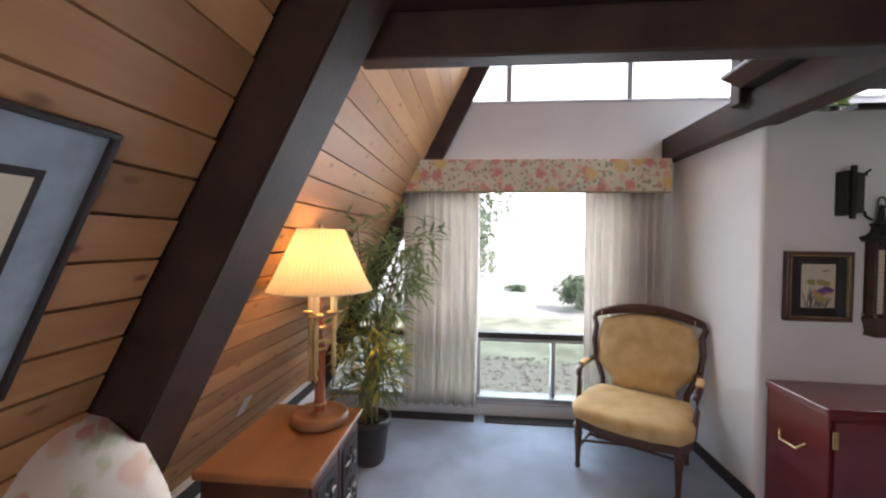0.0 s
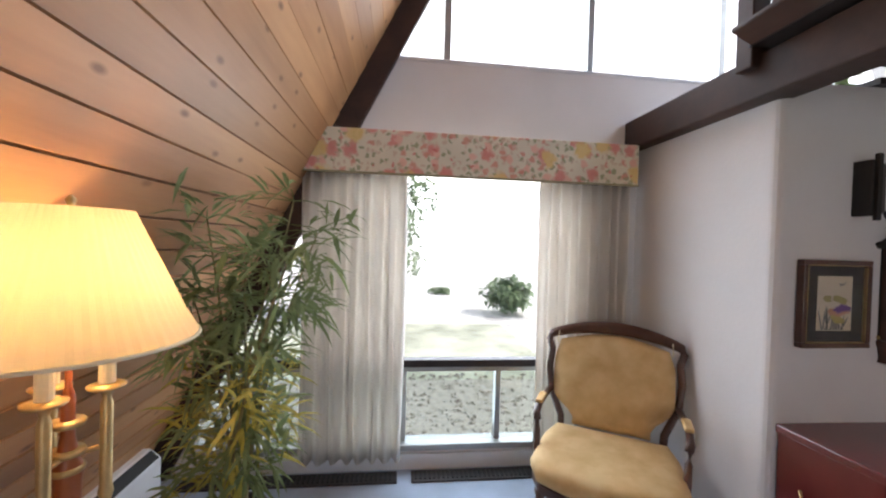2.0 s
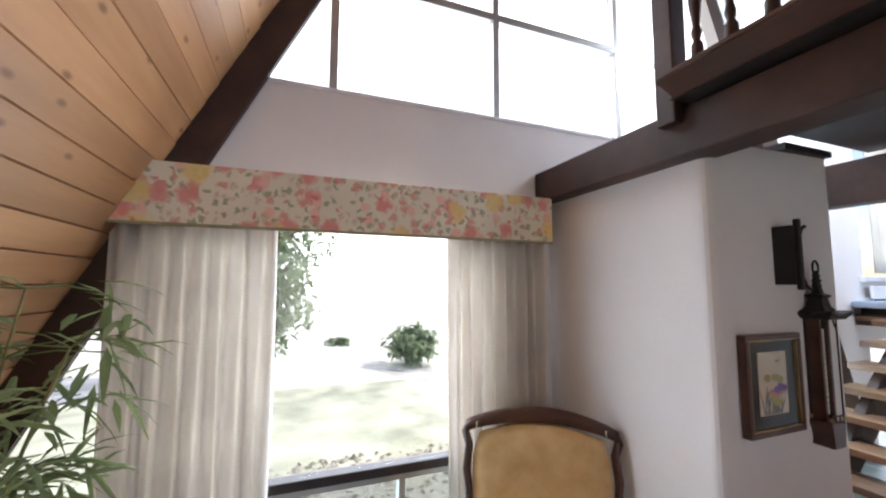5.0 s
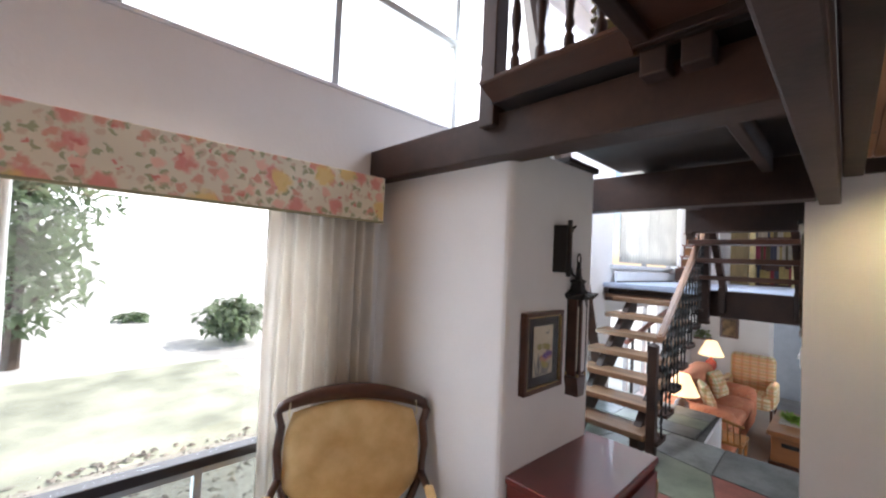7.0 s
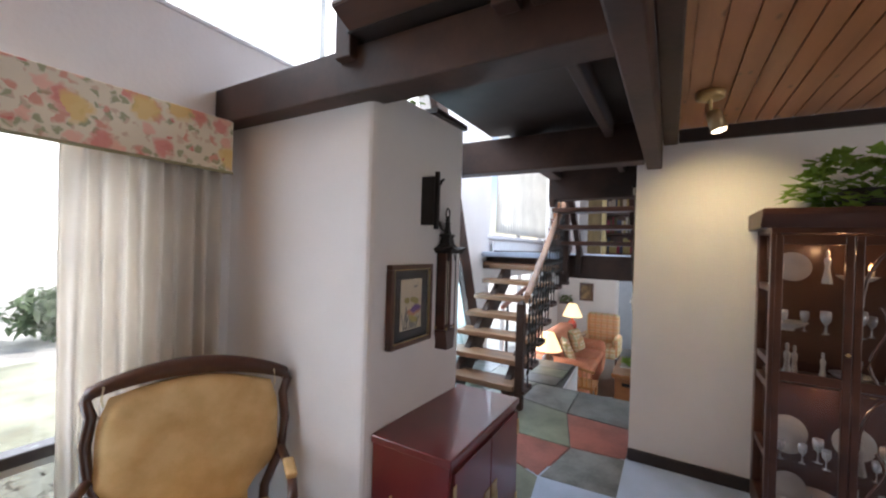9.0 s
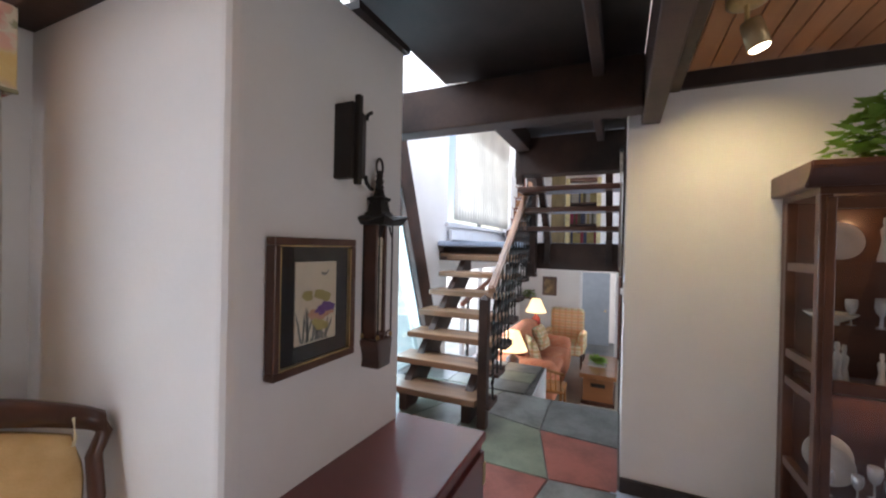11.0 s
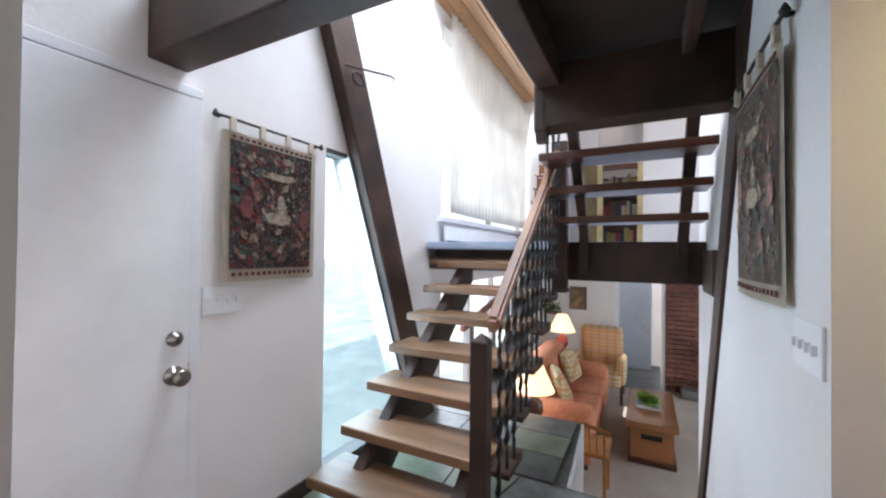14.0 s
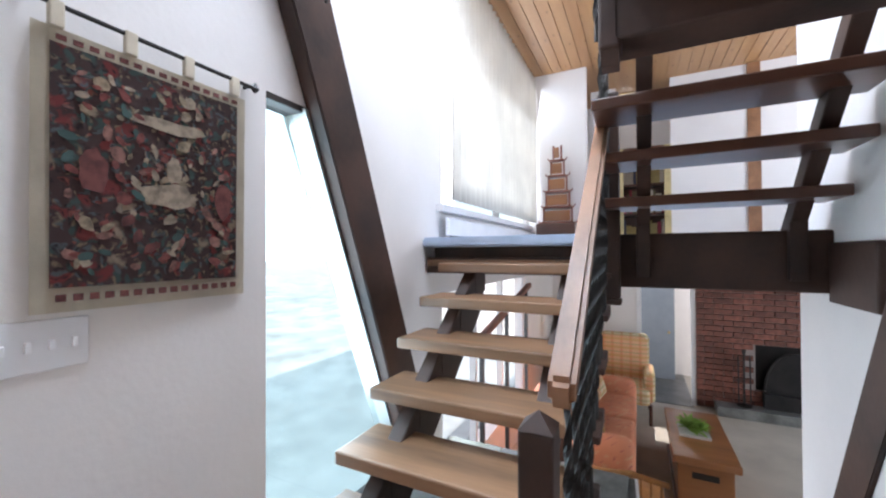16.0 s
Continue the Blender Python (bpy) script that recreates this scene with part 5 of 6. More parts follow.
def tapestry(w, h, seed, label, faded=False):
    """Hung in its own plane: x across, z down from the rod, front towards -y."""
    t = thing("tapestry", (0, 0, 0), label, "tapestry", "wall tapestries")
    rr = random.Random(seed)
    def wave(x, z):
        return -0.02 - 0.008 * math.sin(x * 9 + seed) * (-z / h)
    def sheet(x0, x1, z0, z1, lift, n=14):
        bm = bmesh.new()
        g = [[bm.verts.new((x0 + (x1 - x0) * i / n, wave(x0 + (x1 - x0) * i / n, z0 + (z1 - z0) * j / n) - lift, z0 + (z1 - z0) * j / n)) for i in range(n + 1)] for j in range(n + 1)]
        for a, b in zip(g, g[1:]):
            for i in range(n):
                bm.faces.new((a[i], a[i + 1], b[i + 1], b[i]))
        bmesh.ops.solidify(bm, geom=bm.faces[:], thickness=0.002)
        return bm
    part("border", sheet(-w / 2, w / 2, -h, -0.05, 0), LINEN, t, "cream linen border")
    field = part("field", sheet(-w / 2 + 0.03, w / 2 - 0.03, -h + 0.055, -0.085, 0.004), FADED if faded else tapestry_mat("tapestry_field", seed), t, "dark woven field of flowers")
    for z0, z1 in ((-h + 0.024, -h + 0.04), (-0.078, -0.066)):
        bm = bmesh.new()
        k = -w / 2 + 0.04
        while k < w / 2 - 0.05:
            box(k, k + 0.018, wave(k, z0) - 0.007, wave(k, z0) - 0.0045, z0, z1, bm=bm)
            k += 0.03
        part("edge_motif", bm, TAP_COL[5], t)
    for k in range(150):
        x, z = rr.uniform(-w / 2 + 0.055, w / 2 - 0.055), rr.uniform(-h + 0.085, -0.115)
        ln, turn = rr.uniform(0.008, 0.024), rr.uniform(0, 3.14)
        wd = ln * rr.uniform(0.3, 0.75)
        pts = []
        for i in range(7):
            q = 6.283 * i / 7
            u, v = ln * math.cos(q) * rr.uniform(0.7, 1.1), wd * math.sin(q) * rr.uniform(0.7, 1.2)
            pts.append((x + u * math.cos(turn) - v * math.sin(turn), z + u * math.sin(turn) + v * math.cos(turn)))
        y = wave(x, z) - 0.0075 - 0.0002 * (k % 7)
        part("motif", prism(pts, "y", y, y + 0.0015), rr.choice(TAP_PALE if faded else TAP_COL), field)
    for nm, cx, cz, rx, rz, mm in (("beast_shape", 0.02, -0.40 * h / 0.69, 0.08, 0.035, TAP_COL[4]), ("beast_shape", 0.03, -0.33 * h / 0.69, 0.022, 0.045, TAP_COL[4]), ("red_shape", -0.15, -0.36 * h / 0.69, 0.03, 0.06, TAP_COL[5]), ("red_shape", 0.18, -0.40 * h / 0.69, 0.03, 0.06, TAP_COL[5]), ("canopy_shape", 0.02, -0.21 * h / 0.69, 0.11, 0.02, TAP_COL[4])):
        n = 14
        pts = [(cx * w / 0.51 + rx * rr.uniform(0.75, 1.1) * math.cos(6.283 * i / n), cz + rz * rr.uniform(0.7, 1.1) * math.sin(6.283 * i / n)) for i in range(n)]
        y = wave(cx, cz) - 0.0098
        part(nm, prism(pts, "y", y, y + 0.001), TAP_PALE[1 if mm is TAP_COL[4] else 0] if faded else mm, field)
    part("rod", rod((-w / 2 - 0.035, -0.025, 0.0), (w / 2 + 0.035, -0.025, 0.0), 0.006), IRON, t)
    for s in (-1, 1):
        part("rod_end", lathe((s * (w / 2 + 0.035), -0.025, -0.014), [(0.004, 0), (0.014, 0.012), (0.008, 0.024), (0.003, 0.034)], 8), IRON, t)
        part("rod_hook", box(s * (w / 2 + 0.01) - 0.004, s * (w / 2 + 0.01) + 0.004, -0.02, 0.0, -0.006, 0.006), IRON, t)
    for k in range(4):
        x = -w / 2 + 0.04 + k * (w - 0.08) / 3
        part("loop", box(x - 0.014, x + 0.014, -0.034, -0.016, -0.052, 0.008, 0.004), LINEN, t)
    return t


t1 = tapestry(0.51, 0.69, 3, "woven tapestry of figures and flowers hung beside the entrance door")
t1.matrix_basis = pose(3.455, Y - 0.003, 1.985)
t2 = tapestry(0.55, 0.745, 8, "faded woven tapestry hung on the stair wall", True)
t2.matrix_basis = pose(3.752, 1.455, 2.04, 0, 0, 180)

pl8 = thing("light_switch", (3.225, Y, 1.22), "white plate with four light switches", "light switch")
part("plate", box(3.138, 3.31, Y - 0.008, Y - 0.001, 1.165, 1.28, 0.003), PAINT, pl8)
for k in range(4):
    part("toggle", box(3.158 + k * 0.0395, 3.168 + k * 0.0395, Y - 0.02, Y - 0.007, 1.212, 1.235, 0.002), PAINT, pl8)
s2 = thing("light_switch", (3.38, 1.452, 1.22), "white plate with four switches on the stair wall", "light switch")
part("plate", box(3.29, 3.465, 1.4495, 1.458, 1.165, 1.28, 0.003), PAINT, s2)
for k in range(4):
    part("toggle", box(3.313 + k * 0.0395, 3.323 + k * 0.0395, 1.457, 1.470, 1.212, 1.235, 0.002), PAINT, s2)

bk2 = thing("iron_bracket", (3.86, 3.27, 2.42), "black scrolled iron bracket on the rafter", "bracket")
part("bar", rod((3.85, 3.27, 2.47), (4.08, 3.12, 2.47), 0.006), IRON, bk2)
part("scroll", tube([(3.86 + 0.11 * math.cos(a) * (1 - a / 9) * 0.7 + 0.06, 3.25 - 0.04 * a / 6, 2.40 + 0.06 * math.sin(a) * (1 - a / 9)) for a in [k * 0.4 for k in range(17)]], 0.007, 6), IRON, bk2)
part("hook", tube([(4.08, 3.12, 2.47), (4.10, 3.11, 2.46), (4.09, 3.115, 2.44)], 0.005, 6), IRON, bk2)

# ---- china cabinet, plant, spotlight ----
FX, FY0, FY1, BX = 2.87, -0.08, 0.80, 3.24
cc = thing("china_cabinet", (3.05, 0.4, FLOOR_HI), "dark walnut china cabinet with glass doors and lit shelves of porcelain", "cabinet")
part("base", box(FX, BX, FY0, FY1, FLOOR_HI, FLOOR_HI + 0.12, 0.006), WALNUT, cc)
part("back", box(BX - 0.02, BX, FY0, FY1, FLOOR_HI + 0.12, 1.70), WALNUT, cc)
part("top", box(FX, BX, FY0, FY1, 1.68, 1.705), WALNUT, cc)
part("crown", prism([(FX - 0.055, 1.80), (FX - 0.055, 1.775), (FX - 0.03, 1.74), (FX, 1.705), (BX, 1.705), (BX, 1.80)], "y", FY0 - 0.04, FY1 + 0.045, 0.005), WALNUT, cc, "moulded crown")
for y in (FY0 + 0.02, FY1 - 0.02):
    for x in (FX + 0.02, BX - 0.04):
        part("corner_post", box(x - 0.02, x + 0.02, y - 0.02, y + 0.02, FLOOR_HI + 0.12, 1.68, 0.004), WALNUT, cc)
for z in (0.52, 0.88, 1.0, 1.38):
    part("side_rail", box(FX + 0.04, BX - 0.06, FY1 - 0.035, FY1 - 0.005, z, z + 0.035), WALNUT, cc)
sg = part("side_glass", box(FX + 0.04, BX - 0.06, FY1 - 0.022, FY1 - 0.018, FLOOR_HI + 0.12, 1.68), GLASS, cc)
sg.visible_shadow = False
LEAVES = [(FY1 - 0.015 - 0.288 * (k + 1), FY1 - 0.018 - 0.288 * k) for k in range(3)]
for n, (a, b) in enumerate(LEAVES):
    d = part("door", box(FX - 0.005, FX + 0.018, a, a + 0.03, FLOOR_HI + 0.14, 1.67, 0.003), WALNUT, cc)
    part("stile", box(FX - 0.005, FX + 0.018, b - 0.03, b, FLOOR_HI + 0.14, 1.67, 0.003), WALNUT, d)
    for z in (FLOOR_HI + 0.14, 0.945, 1.625):
        part("door_rail", box(FX - 0.005, FX + 0.018, a + 0.03, b - 0.03, z, z + 0.045, 0.003), WALNUT, d)
    if n == 1:
        for z0, z1 in ((FLOOR_HI + 0.185, 0.945), (0.99, 1.625)):
            yc, hh = (a + b) / 2, z1 - z0
            part("tracery", tube([(FX + 0.006, yc, z0), (FX + 0.006, yc, z1)], 0.008, 6), WALNUT, d)
            for s in (-1, 1):
                part("tracery", tube([(FX + 0.006, yc + s * 0.114 * math.cos(q * 0.157), z0 + hh * (0.55 + 0.42 * math.sin(q * 0.157))) for q in range(11)], 0.007, 6), WALNUT, d)
                part("tracery", tube([(FX + 0.006, yc + s * (0.056 + 0.03 * math.sin(q * 0.628)), z0 + hh * 0.55 * q / 10) for q in range(11)], 0.006, 6), WALNUT, d)
    dg = part("pane", box(FX + 0.004, FX + 0.008, a + 0.03, b - 0.03, FLOOR_HI + 0.185, 1.625), GLASS, d)
    dg.visible_shadow = False
    part("knob", lathe((FX - 0.012, a + 0.015, 1.1), [(0.004, 0), (0.011, 0.008), (0.004, 0.018)], 10), BRASS, d)
shelves = (FLOOR_HI + 0.125, 0.52, 0.93, 1.17, 1.43)
for z in shelves[1:]:
    part("shelf", box(FX + 0.03, BX - 0.022, FY0 + 0.02, FY1 - 0.03, z - 0.012, z, 0.002), WALNUT if z == 0.93 else GLASS, cc)
for by, bz in ((0.60, 1.475), (0.36, 1.475), (0.56, 0.86), (0.34, 0.86)):
    socket = part("cabinet_lamp", lathe((3.13, by, bz), [(0.012, 0), (0.012, 0.02), (0.008, 0.022)], 10), BRASS, cc)
    part("bulb", lathe((3.13, by, bz + 0.022), [(0.006, 0), (0.011, 0.012), (0.008, 0.028), (0.001, 0.04)], 10), glow("cabinet_bulb_glass", (1.0, 0.5, 0.2), 7), socket, "small lit bulb", True)
rcab = random.Random(21)


def vessel(kind, x, y, z, s):
    if kind == "plate":
        p = thing("display_plate", (x, y, z), "white porcelain plate standing in the cabinet", "plate", "cabinet china")
        bm = spread(lathe((0, 0, 0), [(0.45 * s, 0), (0.5 * s, 0.006), (0.95 * s, 0.018), (s, 0.024), (0.97 * s, 0.027), (0.5 * s, 0.012), (0.01, 0.01)], 24), Matrix.Translation((x + 0.05, y, z + s)) @ pose(0, 0, 0, 0, -80, 0))
        part("plate", bm, PORCELAIN, p, "", True)
    elif kind == "figurine":
        p = thing("figurine", (x, y, z), "small white porcelain figurine", "figurine", "cabinet china")
        part("figure", lathe((x, y, z), [(0.32 * s, 0), (0.34 * s, 0.1 * s), (0.22 * s, 0.6 * s), (0.15 * s, 0.95 * s), (0.2 * s, 1.2 * s), (0.22 * s, 1.4 * s), (0.08 * s, 1.55 * s), (0.13 * s, 1.7 * s), (0.1 * s, 1.85 * s), (0.01, 1.9 * s)], 12, None, 0.7), PORCELAIN, p, "", True)
    elif kind == "glass":
        p = thing("crystal_goblet", (x, y, z), "clear cut crystal goblet on a cabinet shelf", "glass", "cabinet crystal")
        part("goblet", lathe((x, y, z), [(0.3 * s, 0), (0.06 * s, 0.04 * s), (0.05 * s, 0.7 * s), (0.25 * s, 0.95 * s), (0.34 * s, 1.3 * s), (0.32 * s, 1.75 * s), (0.30 * s, 1.75 * s), (0.2 * s, 1.0 * s)], 12), CRYSTAL, p, "", True)
    else:
        p = thing("serving_bowl", (x, y, z), "white footed serving bowl", "bowl", "cabinet china")
        part("bowl", lathe((x, y, z), [(0.35 * s, 0), (0.3 * s, 0.1 * s), (0.7 * s, 0.3 * s), (s, 0.55 * s), (0.96 * s, 0.56 * s), (0.3 * s, 0.2 * s)], 18), PORCELAIN, p, "", True)


PLAN = {shelves[4]: ("plate", "figurine", "bowl", "glass", "plate", "glass"), shelves[3]: ("bowl", "glass", "glass", "glass", "bowl", "glass"), shelves[2]: ("figurine", "figurine", "bowl", "figurine", "glass", "figurine"), shelves[1]: ("plate", "glass", "figurine", "glass", "plate", "glass"), shelves[0]: ("plate", "bowl", "figurine", "glass", "bowl", "plate")}
SIZE = {"plate": 0.075, "figurine": 0.085, "glass": 0.07, "bowl": 0.08}
for z, kinds in PLAN.items():
    for k, kind in enumerate(kinds):
        vessel(kind, 3.03 + rcab.uniform(-0.05, 0.05), 0.68 - k * 0.125 + rcab.uniform(-0.01, 0.01), z, SIZE[kind] * rcab.uniform(0.9, 1.1))
for k in range(6):
    vessel("glass", 2.94 + rcab.uniform(0, 0.03), 0.72 - k * 0.085, shelves[1], 0.055)
    vessel("glass", 3.08 + rcab.uniform(0, 0.03), 0.70 - k * 0.085, shelves[3], 0.06)
    vessel("figurine" if k % 2 else "bowl", 2.95, 0.70 - k * 0.10, shelves[0], 0.05)
for y in (0.66, 0.40):
    vessel("plate", 3.11, y, shelves[1], 0.085)
    vessel("figurine", 2.95, y + 0.05, shelves[2], 0.10)

iv = thing("ivy_plant", (3.05, 0.45, 1.80), "bushy green ivy in a dark bowl on the cabinet", "plant")
part("pot", lathe((3.02, 0.42, 1.80), [(0.07, 0), (0.11, 0.05), (0.10, 0.10), (0.09, 0.10)], 18), POT, iv, "", True)
bm = bmesh.new()
for k in range(420):
    a, h = rb.uniform(0, 6.283), rb.uniform(0, 1)
    r = 0.27 * math.sin(0.5 + h * 2.2) * rb.uniform(0.5, 1.05)
    p = Vector((3.02 + r * 0.62 * math.cos(a), 0.42 + r * 1.1 * math.sin(a), 1.83 + 0.25 * h + (-0.05 if r > 0.22 else 0)))
    d = Vector((math.cos(a), math.sin(a), rb.uniform(-0.6, 0.5)))
    s = d.cross(Vector((0, 0, 1))).normalized()
    ln = rb.uniform(0.045, 0.075)
    tilt = Vector((0, 0, rb.uniform(-0.02, 0.02)))
    v = [bm.verts.new(q) for q in (p, p + d * ln * 0.2 + s * ln * 0.5 + tilt, p + d * ln * 0.55 + s * ln * 0.32, p + d * ln, p + d * ln * 0.55 - s * ln * 0.32, p + d * ln * 0.2 - s * ln * 0.5 - tilt)]
    bm.faces.new((v[0], v[1], v[2], v[3]))
    bm.faces.new((v[0], v[3], v[4], v[5]))
part("foliage", bm, IVY, iv)

sp = thing("ceiling_spotlight", (2.64, 1.09, 2.355), "brass ceiling spotlight, lit and aimed at the wall", "spotlight")
part("canopy", lathe((2.64, 1.09, 2.32), [(0.045, 0), (0.062, 0.008), (0.062, 0.036)], 24), BRASS, sp, "", True)
part("arm", rod((2.64, 1.09, 2.33), (2.65, 1.085, 2.255), 0.008), BRASS, sp)
tilt = Matrix.Translation((2.65, 1.085, 2.295)) @ pose(0, 0, 0, 164, 0, 0)
part("can", spread(lathe((0, 0, 0), [(0.030, 0.03), (0.034, 0.042), (0.036, 0.13), (0.033, 0.13), (0.031, 0.05)], 24), tilt), mat("dark_brass", (0.42, 0.30, 0.15), 0.35, metal=0.4), sp, "", True)
part("bulb", spread(lathe((0, 0, 0), [(0.02, 0.11), (0.031, 0.128), (0.029, 0.136), (0.01, 0.142)], 16), tilt), glow("lit_bulb", (1.0, 0.85, 0.6), 8), sp, "lit bulb", True)

# ---- living room ----
FZ = -0.62
sf = thing("sofa", (6.95, 2.62, FZ), "coral brocade sofa with rolled arms", "sofa")
part("base", box(6.1, 7.9, 2.22, 3.05, FZ + 0.05, FZ + 0.30, 0.03), SOFA, sf)
for x0, x1 in ((6.32, 6.98), (7.0, 7.66)):
    part("seat_cushion", box(x0, x1, 2.2, 2.80, FZ + 0.30, FZ + 0.46, 0.045), SOFA, sf, "", True)
part("backrest", box(6.2, 7.8, 2.74, 3.03, FZ + 0.28, FZ + 0.86, 0.09), SOFA, sf, "", True)
for x0, x1 in ((6.08, 6.32), (7.68, 7.92)):
    part("arm", box(x0, x1, 2.2, 3.02, FZ + 0.1, FZ + 0.60, 0.09), SOFA, sf, "", True)
for sx in (6.15, 7.85):
    for sy in (2.27, 3.0):
        part("leg", rod((sx, sy, FZ), (sx, sy, FZ + 0.06), 0.02), WALNUT, sf)
for x, y, rz in ((6.55, 2.58, 20), (7.4, 2.62, -10)):
    tagged(link("plaid_pillow", pillow(x, y, FZ + 0.63, 0.42, 0.38, 0.14, pose(0, 0, 0, -22, 0, rz).to_3x3()), PLAIDM, True), "checked cushion leaning on the sofa", "pillow", "sofa cushions")

ac = thing("plaid_armchair", (8.35, 2.35, FZ), "yellow plaid wing armchair on dark legs", "armchair")
part("seat", box(8.0, 8.6, 2.05, 2.65, FZ + 0.22, FZ + 0.42, 0.05), PLAIDM, ac, "", True)
part("backrest", box(8.48, 8.66, 2.05, 2.65, FZ + 0.36, FZ + 0.98, 0.07), PLAIDM, ac, "", True)
for y0 in (2.0, 2.6):
    part("arm", box(8.05, 8.6, y0, y0 + 0.12, FZ + 0.25, FZ + 0.60, 0.05), PLAIDM, ac, "", True)
for sx in (8.05, 8.58):
    for sy in (2.05, 2.65):
        part("leg", rod((sx, sy, FZ), (sx, sy, FZ + 0.24), 0.02), WALNUT, ac)

cf = thing("coffee_table", (7.0, 1.71, FZ), "reddish wooden trunk coffee table", "coffee table")
part("body", box(6.53, 7.50, 1.52, 1.90, FZ + 0.03, FZ + 0.36, 0.006), CHERRY, cf)
part("top", box(6.47, 7.56, 1.48, 1.94, FZ + 0.36, FZ + 0.42, 0.012), CHERRY, cf)
part("foot_rail", box(6.5, 7.53, 1.5, 1.92, FZ, FZ + 0.05, 0.005), WALNUT, cf)
part("hand_slot", box(6.522, 6.532, 1.62, 1.80, FZ + 0.24, FZ + 0.29, 0.004), SOOT, cf)
gp2 = thing("table_plant", (7.0, 1.75, FZ + 0.42), "low green plant on the coffee table", "plant")
part("tray", box(6.86, 7.14, 1.62, 1.86, FZ + 0.42, FZ + 0.445, 0.006), PORCELAIN, gp2)
bm = bmesh.new()
for k in range(150):
    a = rb.uniform(0, 6.283)
    leaf(bm, Vector((7.0 + rb.uniform(-0.05, 0.05), 1.74 + rb.uniform(-0.05, 0.05), FZ + 0.46)), Vector((math.cos(a), math.sin(a), rb.uniform(0.1, 1.4))), rb.uniform(0.1, 0.17), 0.018)
part("foliage", bm, IVY, gp2)


def shade_lamp(x, y, z, label, body):
    t = thing("living_lamp", (x, y, z), label, "lamp", "living room lamps")
    part("body", lathe((x, y, z), [(0.06, 0), (0.065, 0.02), (0.03, 0.05), (0.09, 0.13), (0.08, 0.22), (0.025, 0.27), (0.012, 0.32), (0.01, 0.36)], 16), body, t, "", True)
    part("shade", lathe((x, y, z + 0.33), [(0.19, 0), (0.185, 0.004), (0.08, 0.24)], 28), SHADE2, t, "glowing cream shade", True)
    return t


def end_table(x, y, z, label):
    t = thing("end_table", (x, y, FZ), label, "table", "end tables")
    part("top", lathe((x, y, z - 0.03), [(0.24, 0), (0.26, 0.01), (0.26, 0.03)], 24), CHERRY, t)
    part("column", lathe((x, y, FZ), [(0.16, 0), (0.15, 0.03), (0.03, 0.06), (0.025, z - FZ - 0.03)], 14), WALNUT, t)


end_table(8.15, 2.86, -0.03, "round wooden end table beside the sofa")
shade_lamp(8.15, 2.86, -0.03, "lit table lamp with a red body and cream shade", mat("red_glaze", (0.38, 0.06, 0.04), 0.25))
end_table(5.85, 2.70, -0.17, "round wooden end table near the stair")
shade_lamp(5.85, 2.70, -0.17, "lit cream-shaded lamp near the stair", WALNUT)

wc = thing("windsor_chair", (5.75, 2.22, FZ), "honey-coloured spindle-back wooden chair", "chair")
HONEY = mat("honey_wood", (0.42, 0.18, 0.05), 0.35, var=0.2)
part("seat", box(5.55, 5.95, 2.03, 2.42, FZ + 0.41, FZ + 0.445, 0.015), HONEY, wc)
for k in range(7):
    y = 2.06 + k * 0.055
    part("spindle", rod((5.57, y, FZ + 0.44), (5.51, y, FZ + 0.67), 0.008), HONEY, wc)
part("top_rail", tube([(5.53, 2.02, FZ + 0.65), (5.50, 2.22, FZ + 0.69), (5.53, 2.43, FZ + 0.65)], 0.018), HONEY, wc)
for sx in (5.58, 5.92):
    for sy in (2.06, 2.39):
        part("leg", rod((sx, sy, FZ), (sx, sy, FZ + 0.42), 0.014, 0.018), HONEY, wc)

wp = thing("small_painting", (8.99, 2.77, 0.7), "small brown painting in a wooden frame on the living room wall", "picture")
part("frame", box(8.975, 8.998, 2.62, 2.90, 0.52, 0.90, 0.006), WALNUT, wp)
part("canvas", box(8.968, 8.974, 2.66, 2.86, 0.56, 0.86), mat("brown_canvas", (0.24, 0.15, 0.07), 0.7, var=0.5, scale=9), wp)
hp2 = thing("wall_planter", (8.9, 3.15, 0.5), "dark hanging greenery on a wall shelf", "plant")
part("shelf", box(8.8, 8.998, 3.02, 3.28, 0.44, 0.47), WALNUT, hp2)
bm = bmesh.new()
for k in range(70):
    leaf(bm, Vector((8.85 + rb.uniform(-0.05, 0.05), 3.15 + rb.uniform(-0.1, 0.1), 0.52 + rb.uniform(-0.03, 0.08))), Vector((rb.uniform(-1, 0.4), rb.uniform(-1, 1), rb.uniform(-0.3, 0.8))), 0.1, 0.025)
part("foliage", bm, LEAF, hp2)
REDRAIL = mat("red_brown_rail", (0.24, 0.07, 0.04), 0.4)
hr = thing("lower_stair_rail", (5.9, 3.15, -0.62), "red-brown handrail on dark posts going down to the living room", "railing")
part("rail", prism([(5.3, 0.74), (5.3, 0.79), (6.9, 1.11), (6.9, 1.06)], "y", 3.17, 3.22, 0.006), REDRAIL, hr)
for x in (5.5, 6.1, 6.75):
    part("post", box(x, x + 0.03, 3.18, 3.21, FZ, 0.78 + (x - 5.3) * 0.2), IRON, hr)

